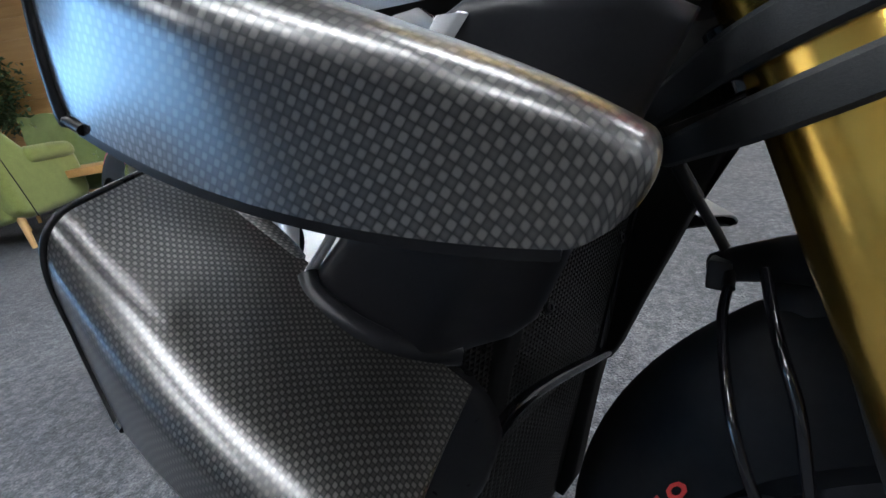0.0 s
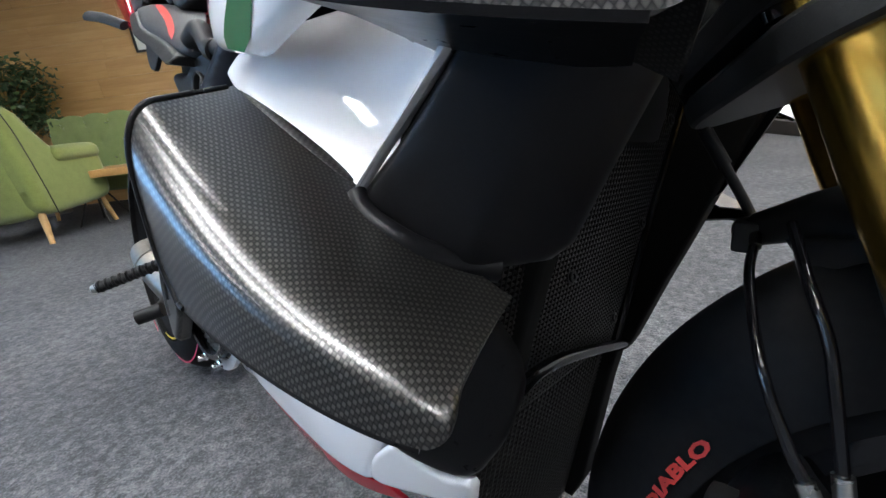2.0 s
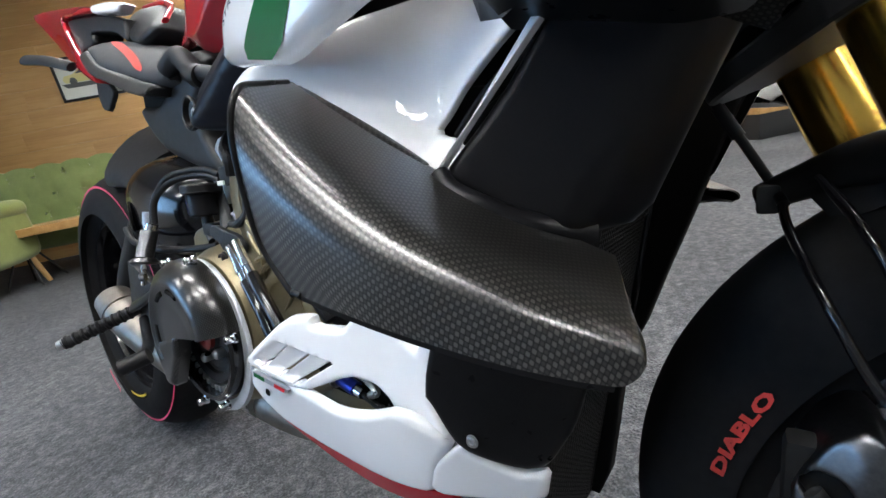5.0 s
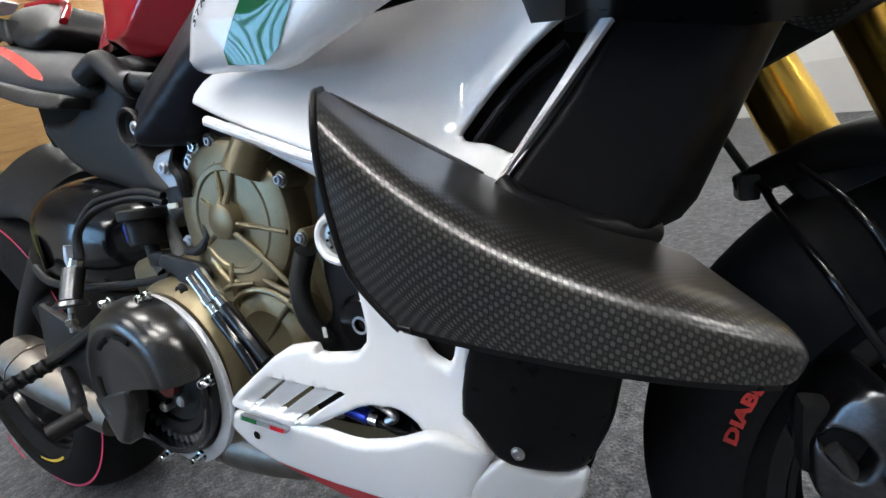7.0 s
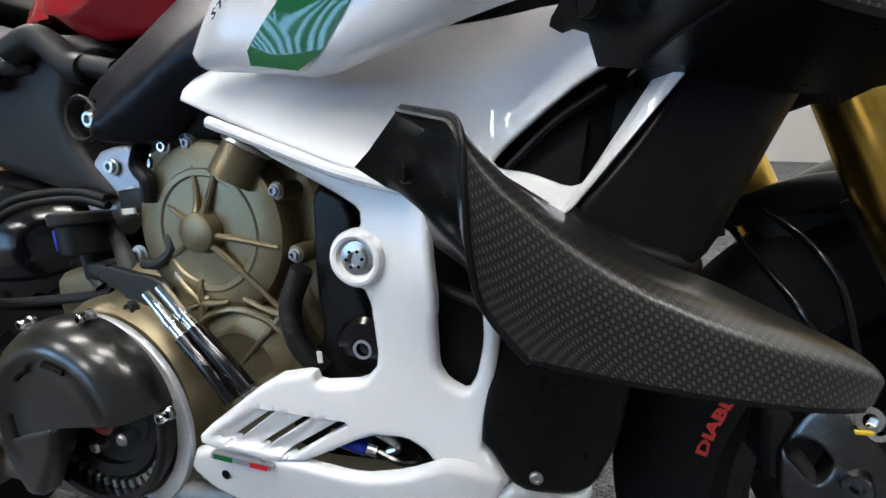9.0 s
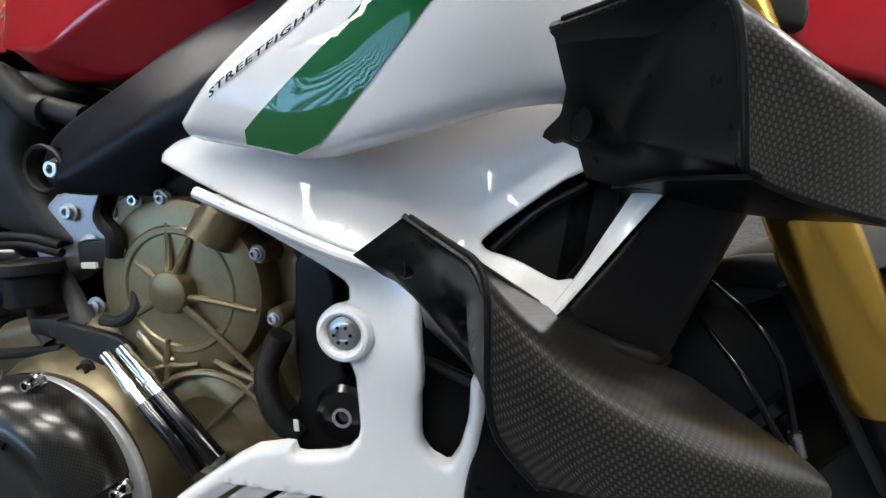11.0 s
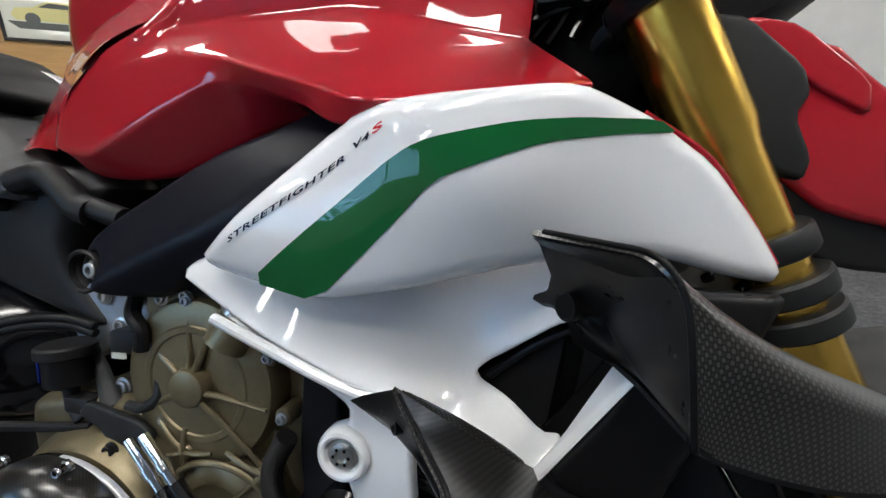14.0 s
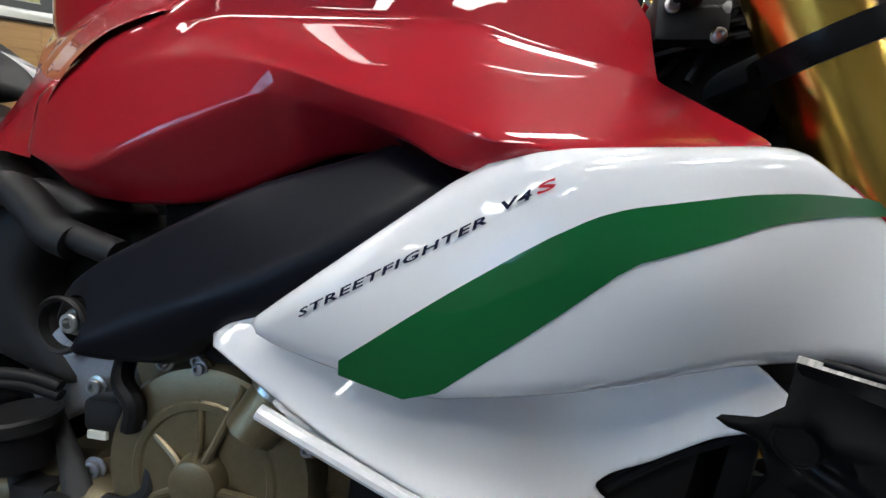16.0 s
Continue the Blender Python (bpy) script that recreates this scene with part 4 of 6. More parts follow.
UW_FACE = ([(-.344, -.231, .715)], [(-.284, -.222, .642), (-.305, -.203, .6445), (-.323, -.190, .651), (-.328, -.186, .672), (-.339, -.187, .6695), (-.345, -.188, .6735), (-.344, -.1905, .6765), (-.337, -.203, .682), (-.3338, -.214, .690)])
UW_UNDER = [(-.323, -.190, .651), (-.29, -.18, .64), (-.25, -.175, .632), (-.222, -.190, .628)]
for side in (1, -1):
    winglet(side, "lower_winglet", *LW, .74, .40, 1.0, .006, (.022, .018, -.010), .24, LW_FACE, LW_UNDER, "satin woven-carbon lower winglet with a rolled edge")
    winglet(side, "upper_winglet", *UW, .72, .40, 1.0, .006, (.014, .010, -.004), .08, UW_FACE, UW_UNDER, "satin woven-carbon upper winglet with a rolled edge")


# ---- wheels ----
def wheel(name, centre, radius, width, section, rim_r, label):
    w = group(name, bike, label)
    w.location = centre
    prof = []
    for k in range(25):
        t = math.pi * (k / 24) - math.pi / 2
        prof.append((radius - section + section * max(0.0, math.cos(t)) ** .9, width / 2 * math.sin(t)))
    prof = [(rim_r, -width * .36), (rim_r + .02, -width * .44)] + prof + [(rim_r + .02, width * .44), (rim_r, width * .36)]
    part("tyre", lathe(bmesh.new(), prof, (0, 0, 0), (0, 1, 0), 120, close=True), TYRE, w, "black sports tyre")
    rim = [(rim_r + .006, -width * .37), (rim_r + .006, -width * .33), (rim_r - .018, -width * .30), (rim_r - .022, 0), (rim_r - .018, width * .30), (rim_r + .006, width * .33), (rim_r + .006, width * .37),
           (rim_r - .01, width * .36), (rim_r - .03, 0), (rim_r - .01, -width * .36)]
    part("rim", lathe(bmesh.new(), rim, (0, 0, 0), (0, 1, 0), 72, close=True), SHINY, w)
    part("hub", lathe(bmesh.new(), [(.012, -.06), (.03, -.06), (.034, -.03), (.034, .03), (.03, .06), (.012, .06)], (0, 0, 0), (0, 1, 0), 32), CAST, w)
    for k in range(5):
        a = 2 * math.pi * k / 5 + .3
        for d in (-.14, .14):
            one("spoke", lambda b: tube(b, [(.03 * math.cos(a), 0, .03 * math.sin(a)), (.1 * math.cos(a + d), 0, .1 * math.sin(a + d)), ((rim_r - .02) * math.cos(a + d * 1.5), 0, (rim_r - .02) * math.sin(a + d * 1.5))], (.013, .010), 10, 6), SHINY, w)
    return w


front = wheel("front_wheel", (0, 0, .30), .30, .115, .070, .210, "front wheel with a black sports tyre")
rear = wheel("rear_wheel", (-1.488, 0, .336), .336, .20, .10, .216, "rear wheel with a wide black tyre and a pink band")


def on_wheel(name, w, material, r_in, r_out, a0, a1, y, label=""):
    """A printed band on a tyre's side wall between two angles."""
    n = max(4, int(abs(a1 - a0) / 3))
    rows = [[Vector((r * math.cos(t), y - .0008, r * math.sin(t))) for r in (r_in, r_out)] for t in (radians(a0 + (a1 - a0) * k / n) for k in range(n + 1))]
    return part(name, sheet(bmesh.new(), rows), material, w, label)


def arc_text(text, w, r, a0, a1, size, y0, y1, material, label):
    cu = bpy.data.curves.new("tyre_lettering", "FONT")
    cu.body, cu.size, cu.resolution_u, cu.offset = text, 1.0, 2, .05
    tmp = bpy.data.objects.new("tyre_lettering", cu)
    scene.collection.objects.link(tmp)
    me = bpy.data.meshes.new_from_object(tmp.evaluated_get(bpy.context.evaluated_depsgraph_get()))
    bpy.data.objects.remove(tmp)
    bpy.data.curves.remove(cu)
    bm = bmesh.new()
    bm.from_mesh(me)
    bpy.data.meshes.remove(me)
    bmesh.ops.triangulate(bm, faces=bm.faces[:])
    lo, hi = min(v.co.x for v in bm.verts), max(v.co.x for v in bm.verts)
    for v in bm.verts:
        t = radians(a0 + (a1 - a0) * (v.co.x - lo) / (hi - lo))
        k = v.co.y
        v.co = ((r + k * size) * math.cos(t), y0 + (y1 - y0) * k, (r + k * size) * math.sin(t))
    return part("tyre_lettering", bm, material, w, label)


arc_text("DIABLO", front, .2405, 166.0, 148.6, .0108, -.0592, -.0570, TYRE_RED, "red printed tyre lettering")
on_wheel("side_groove", front, VOID, .2285, .2300, 60, 300, -.0535)
on_wheel("pink_band", rear, TYRE_PINK, .296, .301, 0, 360, -.0822, "thin pink band")
on_wheel("pink_block", rear, TYRE_PINK, .283, .296, 226, 242, -.0965)
on_wheel("pink_arc", rear, TYRE_RED, .240, .248, 266, 310, -.0985)
on_wheel("yellow_arc", rear, YELLOW, .224, .230, 265, 298, -.0985)


# ---- fork, triple clamp and front end ----
FORK = Vector((-.445, -.0394, 1.0))        # the steering is turned a little towards the stand


def fork_leg(x, y):
    """x, y: where the axis passes at 0.55 m height."""
    leg = group("fork_leg", bike, "gold anodised upside-down fork leg")
    base = Vector((x, y, .55))

    def h(z):
        return (z - .55) * FORK.length
    one("gold_tube", lambda b: lathe(b, [(.0205, h(.485)), (.0226, h(.49)), (.0238, h(.508)), (.0246, h(.53)), (.0246, h(.60)), (.0236, h(.62)), (.0230, h(.64)), (.0230, h(.755)), (.0236, h(.762)), (.0264, h(.775)), (.0264, h(.93))], base, FORK, 64), GOLD, leg)
    one("slider", lambda b: lathe(b, [(.0180, h(.33)), (.0180, h(.487))], base, FORK, 32), SHINY, leg)
    one("fork_foot", lambda b: lathe(b, [(.018, h(.26)), (.026, h(.27)), (.026, h(.34)), (.020, h(.36))], base, FORK, 24), CAST, leg)
    one("clamp_band", lambda b: lathe(b, [(.0225, h(.690)), (.0300, h(.690)), (.0316, h(.692)), (.0318, h(.698)), (.0316, h(.704)), (.0300, h(.706)), (.0225, h(.706))], base, FORK, 48), CAST, leg, "black cast clamp band")
    return leg


fork_leg(-.1305, -.0930)
fork_leg(-.150, .0867)
clamp = group("triple_clamp", bike, "black cast lower triple clamp")
NEAR_LEG, FAR_LEG = Vector((-.1305, -.0930, .55)), Vector((-.150, .0867, .55))


def clamp_plate(bm, z, half):
    """One cast plate of the lower clamp: a collar round each leg and a broad waist between them."""
    up = FORK.normalized()
    a, c = NEAR_LEG + FORK * (z - .55), FAR_LEG + FORK * (z - .55)
    along = (c - a).normalized()
    fwd = along.cross(up).normalized()
    n = 64
    line = []
    for k in range(n):
        t = 2 * math.pi * k / n
        e = math.cos(t)
        mid = (a if e < 0 else c)
        if abs(e) < .38:
            p = a.lerp(c, .5 + e * .9) + fwd * (.030 if math.sin(t) > 0 else -.052)
            p -= fwd * .022 * (1 - (e / .38) ** 2)
        else:
            p = mid + along * e * .0325 + fwd * math.sin(t) * .0325
        line.append(p)
    prof = [(-1, .93), (-.75, 1.0), (0, 1.015), (.75, 1.0), (1, .93)]
    centre = (a + c) / 2
    rings = [[bm.verts.new(p + (centre - p).normalized() * (1 - f) * .03 + up * half * h) for p in line] for h, f in prof]
    for p, q in zip(rings, rings[1:]):
        for k in range(n):
            bm.faces.new((p[k], p[(k + 1) % n], q[(k + 1) % n], q[k]))
    bm.faces.new(rings[0][::-1])
    bm.faces.new(rings[-1])
    bmesh.ops.recalc_face_normals(bm, faces=bm.faces[:])
    return bm


for z in (.671, .6495):
    one("clamp_plate", lambda b: clamp_plate(b, z, .0078), CAST, clamp, "rough black cast clamp plate", 30)
for x, y, z in ((-.205, -.108, .6605), (-.212, -.068, .6605)):
    one("pinch_bolt", lambda b: lathe(b, [(.0046, -.012), (.0046, .012), (.003, .013), (.003, .008), (0, .008)], (x, y, z), FORK, 14), SHINY, clamp)
one("steering_stem", lambda b: tube(b, [(-.235, .0, .66), (-.33, .0, .87)], .03, 20), CAST, clamp)
one("top_clamp", lambda b: tube(b, [(-.262, -.115, .868), (-.29, -.05, .862), (-.30, .03, .862), (-.275, .11, .868)], .016, 14, flat=.6), CAST, clamp)
one("top_band", lambda b: lathe(b, [(.0266, -.008), (.0335, -.008), (.0345, .0), (.0335, .008), (.0266, .008)], NEAR_LEG + FORK * .312, FORK, 48), MOULD, clamp)
one("handlebar", lambda b: tube(b, [(-.33, -.03, .915), (-.335, -.12, .918), (-.36, -.24, .935)], .013, 14), SATIN, clamp)
one("adjuster_base", lambda b: box(b, (.034, .03, .010), (-.318, -.055, .905), .004), ALU, clamp)
one("adjuster", lambda b: lathe(b, [(.006, 0), (.006, .004), (.003, .004)], (-.312, -.062, .910), (0, -.3, 1), 20), GOLD, clamp, "gold adjuster knob")

# dark cockpit behind the fork: steering head, loom, bar clamps
cock = group("cockpit", bike, "black steering head with wiring and bar clamps")
one("steering_head", lambda b: bulb(b, (-.315, .03, .86), (.075, .075, .13), 3, radians(-24)), VOID, cock)
one("loom", lambda b: bulb(b, (-.225, .07, .93), (.10, .05, .12), 3), VOID, cock)
for k in range(5):
    one("wire", lambda b: tube(b, [(-.40 + .02 * k, -.03 - .006 * k, .86), (-.34 + .015 * k, -.055, .88 + .012 * k), (-.27 + .01 * k, -.05, .90 + .01 * k), (-.20, -.03, .95)], .004, 8), SHINY, cock)
one("bar_clamp", lambda b: box(b, (.05, .05, .035), (-.325, -.045, .90), .008), CAST, cock)
for x, y, z in ((-.34, -.072, .905), (-.31, -.072, .885)):
    one("clamp_screw", lambda b: bolt(b, (x, y, z), OUT, .004, .004), STEEL, cock)

one("adjuster_plate", lambda b: tube(b, [(-0.339, -0.031, 0.923), (-0.324, -0.031, 0.917)], .011, 20, flat=.4), ALU, cock, "silver adjuster plate")
one("adjuster_ring", lambda b: lathe(b, [(.007, -.002), (.0105, -.002), (.0105, .003), (.007, .003)], (-0.339, -0.035, 0.923), (.1, -.8, .5), 28, close=True), CHROME, cock)
one("adjuster_screw", lambda b: lathe(b, [(.0, .001), (.0068, .001), (.0068, .002)], (-0.339, -0.035, 0.923), (.1, -.8, .5), 24), GOLD, cock, "gold adjuster screw")
one("adjuster_cap", lambda b: lathe(b, [(.0065, -.003), (.0065, .004), (.005, .005), (.0, .005)], (-0.324, -0.035, 0.917), (.1, -.8, .5), 24), YELLOW, cock, "yellow adjuster cap")

# headlamp cowl
panel("headlamp_cowl", [(-0.205, 0.835), (-0.205, 0.790), (-0.198, 0.750), (-0.176, 0.735), (-0.160, 0.722), (-0.138, 0.715), (-0.110, 0.709), (-0.052, 0.678), (-0.070, 0.765), (-0.105, 0.792), (-0.131, 0.815), (-0.150, 0.835)], HEAD_SIDE, RED, bike, "glossy red headlamp cowl side", roll=.005, smooth=1, step=.006)
panel("headlamp_bracket", [(-0.235, 0.850), (-0.212, 0.848), (-0.176, 0.816), (-0.172, 0.797), (-0.182, 0.783), (-0.1715, 0.755), (-0.176, 0.741), (-0.190, 0.744), (-0.215, 0.76)], lambda x, z: HEAD_SIDE(x, z) - .008, BLACK, bike, "black plastic bracket beside the headlamp", roll=.004, thick=.03, smooth=1, step=.006)
panel("cowl_top", [(-0.219, 0.845), (-0.206, 0.85), (-0.175, 0.845), (-0.131, 0.807), (-0.133, 0.783), (-0.169, 0.803)], lambda x, z: HEAD_SIDE(x, z) - .004, RED, bike, "red cowl upper fin", roll=.003, smooth=1, step=.006)
one("cowl_top_edge", lambda b: tube(b, [(-.219, -.079, .846), (-.206, -.078, .851), (-.175, -.074, .846), (-.131, -.066, .808)], .002, 8), WHITE, bike, "white edge of the cowl fin")
panel("cowl_under", [(-0.19, 0.752), (-0.17, 0.738), (-0.138, 0.726), (-0.11, 0.720), (-0.045, 0.690), (-0.050, 0.67), (-0.137, 0.68), (-0.173, 0.695), (-0.183, 0.726)], lambda x, z: HEAD_SIDE(x, z) + .006, BLACK, bike, "black lower headlamp tray", roll=.004, smooth=1, step=.008)
panel("headlamp_lens", [(-.110, .776), (-.06, .762), (-.03, .735), (-.055, .745), (-.09, .765)], lambda x, z: HEAD_SIDE(x, z) - .003, LENS, bike, "clear grey headlamp lens", roll=.002, smooth=1, step=.005)
panel("cowl_inner", [(-.235, .845), (-.175, .84), (-.15, .80), (-.16, .71), (-.20, .70), (-.215, .76)], flat(-.055), BLACK, bike, "black headlamp bracket", roll=.006, thick=.08)
one("dash_cowl", lambda b: box(b, (.10, .16, .08), (-.19, .0, .90), .02, Euler((0, radians(-25), 0)).to_matrix()), BLACK, bike, "black instrument cowl")


# ---- front mudguard, brake, hoses ----
guard = group("mudguard", bike, "black plastic front mudguard")
rows = []
for k in range(29):
    t = radians(128 - 96 * k / 28)
    w = .060 if k > 5 else .018 + .042 * (k / 6) ** .6
    rows.append([Vector(((.322 - .030 * (abs(u) ** 2.5)) * math.cos(t), w * u * 1.0, .30 + (.322 - .030 * (abs(u) ** 2.5)) * math.sin(t))) for u in (-1, -.85, -.6, -.3, 0, .3, .6, .85, 1)])
part("guard_shell", thicken(sheet(bmesh.new(), rows), .003), BLACK, guard)
one("guard_stay", lambda b: tube(b, [(-.150, -.066, .570), (-.125, -.080, .50), (-.09, -.085, .42)], (.020, .016), 12, flat=.35), BLACK, guard)
one("guard_tail", lambda b: tube(b, [(-.218, .012, .545), (-.195, .0, .556), (-.165, -.03, .570), (-.13, -.06, .572)], (.010, .017), 12), BLACK, guard)
one("hose_clip", lambda b: box(b, (.014, .030, .020), (-.214, .008, .545), .003), CAST, guard)

hoses = group("brake_hoses", bike, "black braided brake hoses")
one("hose", lambda b: tube(b, [(-.277, .0, .662), (-.262, .0, .640), (-.236, .003, .597), (-.213, .008, .556), (-.206, -.020, .543)], .0033, 12), RUBBER, hoses)
one("hose_sleeve", lambda b: tube(b, [(-.245, .002, .612), (-.232, .004, .590)], .0046, 12), RUBBER, hoses)
one("hose", lambda b: tube(b, [(-.207, -.015, .545), (-.2035, -.045, .530), (-.189, -.085, .499), (-.174, -.095, .468), (-.165, -.096, .452)], .0028, 12), SHINY, hoses)
one("hose", lambda b: tube(b, [(-.190, -.03, .560), (-.178, -.070, .540), (-.167, -.085, .518), (-.161, -.088, .495), (-.153, -.088, .457)], .0028, 12), SHINY, hoses)
for q, d in (((-.165, -.096, .452), (.008, -.001, -.016)), ((-.153, -.088, .457), (.004, -.002, -.018))):
    one("hose_fitting", lambda b: tube(b, [q, tuple(a + e for a, e in zip(q, d))], .0044, 12), STEEL, hoses, "steel hose fitting")

brake = group("brake_caliper", bike, "silver four-piston brake caliper")
CAL = [(-0.199, 0.390), (-0.195, 0.403), (-0.185, 0.424), (-0.174, 0.433), (-0.166, 0.433), (-0.152, 0.417), (-0.137, 0.398), (-0.134, 0.359), (-0.147, 0.344), (-0.184, 0.343), (-0.196, 0.358), (-0.198, 0.375)]
CAL_SIDE = faceted([[(-.215, .40, -.090), (-.185, .385, -.106), (-.160, .372, -.110), (-.12, .345, -.106)], [(-.175, .45, -.088), (-.168, .42, -.104), (-.160, .372, -.110)]], [(-.21, .45, -.080), (-.13, .45, -.085), (-.08, .38, -.080), (-.09, .28, -.084), (-.15, .30, -.084), (-.22, .33, -.080)], .0015)
panel("caliper_body", CAL, CAL_SIDE, CALIPER, brake, "machined silver caliper half", roll=.003, thick=.05, smooth=1, step=.005, holes=[[(-0.197, 0.397), (-0.189, 0.407), (-0.179, 0.407), (-0.171, 0.396), (-0.174, 0.386), (-0.180, 0.375), (-0.188, 0.383)]])
one("caliper_core", lambda b: box(b, (.050, .02, .05), (-.178, -.082, .392), .006), VOID, brake)
one("pad_bridge", lambda b: tube(b, [(-0.190, -.098, 0.394), (-0.183, -.098, 0.384), (-0.178, -.098, 0.371)], .0055, 12, flat=.6), DARK_STEEL, brake)
one("caliper_bolt", lambda b: lathe(b, [(.0085, -.004), (.0085, .012), (.0075, .014), (.0040, .014), (.0035, .008), (.0, .008)], (-.158, -.104, .384), (-.5, -1, .1), 28), CALIPER, brake, "machined cylinder head")
one("banjo", lambda b: lathe(b, [(.005, -.004), (.009, -.004), (.009, .004), (.005, .004)], (-.153, -.098, .425), (.2, -1, .2), 24, close=True), STEEL, brake)
one("banjo", lambda b: lathe(b, [(.005, -.004), (.009, -.004), (.009, .004), (.005, .004)], (-.146, -.095, .418), (.2, -1, .2), 24, close=True), CHROME, brake)
one("yellow_mark", lambda b: box(b, (.010, .003, .0025), (-.158, -.107, .420), .0008), YELLOW, brake)
disc = group("brake_disc", bike, "dark brake disc")
one("disc_ring", lambda b: lathe(b, [(.108, -.0025), (.163, -.0025), (.163, .0025), (.108, .0025)], (0, -.062, .30), (0, 1, 0), 72, close=True), DARK_STEEL, disc)
one("far_disc_ring", lambda b: lathe(b, [(.035, -.0025), (.163, -.0025), (.163, .0025), (.035, .0025)], (0, .062, .30), (0, 1, 0), 72, close=True), DARK_STEEL, disc)
one("disc_carrier", lambda b: lathe(b, [(.035, -.003), (.110, -.003), (.110, .003), (.035, .003)], (0, -.060, .30), (0, 1, 0), 48, close=True), CAST, disc)

# ---- radiator and coolers ----
rad = group("radiator", bike, "black finned radiator in a plastic frame")
RT = Euler((0, radians(10), 0)).to_matrix()


def rad_at(y, z, dx=0.0):
    return (-.322 + (z - .527) * .17 + dx, y, z)


one("core", lambda b: box(b, (.020, .27, .315), rad_at(.0, .534, -.014), .003, RT), VOID, rad)
fin = None
for k in range(66):
    z = .385 + k * .0046
    if fin is None:
        fin = one("fin", lambda b: box(b, (.004, .26, .0017), (0, 0, 0)), MESH, rad)
        f = fin
    else:
        f = new("fin", fin.data)
        f.parent = rad
    f.location = rad_at(.0, z)
rib = None
for k in range(44):
    y = -.125 + k * .0059
    if rib is None:
        rib = one("upright_fin", lambda b: box(b, (.003, .0012, .30), (0, 0, 0)), MESH, rad)
        f = rib
    else:
        f = new("upright_fin", rib.data)
        f.parent = rad
    f.matrix_local = Matrix.Translation(rad_at(y, .534, .0012)) @ pose(0, 0, 0, 0, 9.8, 0)
for y, z in ((.117, .527), (.116, .627), (.112, .42), (-.02, .50), (-.02, .60)):
    one("core_bolt", lambda b: bolt(b, rad_at(y, z, .003), (1, 0, .17), .005, .003), BLACK, rad)
one("side_rail", lambda b: tube(b, [rad_at(.138, .69, .004), rad_at(.138, .60, .004), rad_at(.140, .50, .004), rad_at(.150, .38, .004)], .0038, 10), SHINY, rad, "gloss black rail")
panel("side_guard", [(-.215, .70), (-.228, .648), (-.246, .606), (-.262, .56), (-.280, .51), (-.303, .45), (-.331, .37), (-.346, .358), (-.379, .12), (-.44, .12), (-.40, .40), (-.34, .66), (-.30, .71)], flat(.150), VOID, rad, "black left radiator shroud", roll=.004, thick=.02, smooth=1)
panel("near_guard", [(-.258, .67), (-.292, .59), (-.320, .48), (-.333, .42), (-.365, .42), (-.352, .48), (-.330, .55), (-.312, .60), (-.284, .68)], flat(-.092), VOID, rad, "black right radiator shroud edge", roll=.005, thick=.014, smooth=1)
cooler = one("lower_cooler", lambda b: box(b, (.026, .22, .26), (-.395, .025, .25), .004, RT), VOID, rad, "finned oil cooler")
for k in range(40):
    f = new("fin", fin.data)
    f.parent = cooler
    f.location = (-.4010 + k * .0062 * .17, .020, .125 + k * .0062)
for k in range(28):
    f = new("upright_fin", rib.data)
    f.parent = cooler
    f.matrix_local = Matrix.Translation((-.3785, -.085 + k * .0080, .25)) @ pose(0, 0, 0, 0, 9.8, 0) @ Matrix.Scale(.8, 4, (0, 0, 1))
one("lower_rail", lambda b: tube(b, [(-0.392, .140, 0.323), (-0.436, .140, 0.105)], .0022, 8), SHINY, rad, "gloss black rail")
one("cooler_hose", lambda b: tube(b, [(-.337, .150, .376), (-.3325, .09, .394), (-.3300, .0437, .4077), (-.3276, -.0188, .4237), (-.3265, -.0575, .4287), (-.327, -.0778, .4255), (-.3285, -.0930, .4180), (-.333, -.0985, .400)], .0058, 14), SHINY, rad, "glossy black coolant hose")


# ---- engine ----
engine = group("engine", bike, "bronze-coloured V engine casing")
HUB = Vector((-.622, -.148, .577))
one("crankcase", lambda b: box(b, (.30, .22, .20), (-.68, -.02, .47), .035, Euler((0, radians(-18), 0)).to_matrix(), 3), BRONZE, engine)
one("cylinder_block", lambda b: box(b, (.17, .20, .24), (-.60, -.02, .57), .03, Euler((0, radians(-20), 0)).to_matrix(), 3), BRONZE, engine)
cover = one("timing_cover", lambda b: lathe(b, [(.074, -.035), (.074, -.010), (.071, -.005), (.066, -.003), (.0515, -.0022), (.0500, -.0010), (.0455, -.0010), (.0442, -.0026), (.0185, -.0022), (.0172, .003), (.0160, .0078), (.0135, .0092), (.0, .0094)], HUB, OUT, 64), BRONZE, engine, "round bronze timing cover with cast ribs")
for x, z, out in ((-.657, .600, .010), (-.625, .630, .008), (-.555, .561, .008), (-.560, .510, .004), (-.664, .556, .010), (-.596, .640, .012)):
    e = Vector((x, HUB.y + .004, z))
    d = (e - HUB).normalized()
    one("rib", lambda b: tube(b, [HUB + d * .014 + Vector((0, -.0045, 0)), HUB.lerp(e, .5) + Vector((0, -.0015, 0)), e], (.0030, .0024), 8, 4), BRONZE, cover)
for x, z in ((-.627, .648), (-.667, .608), (-.542, .555), (-.552, .605), (-.660, .540)):
    one("bolt_ear", lambda b: lathe(b, [(.0080, -.03), (.0080, -.002), (.0068, .0)], (x, HUB.y + .006, z), OUT, 20), BRONZE, cover)
    one("cover_bolt", lambda b: bolt(b, (x, HUB.y + .005, z), OUT, .0038, .004), ALU, cover, "steel cover screw")
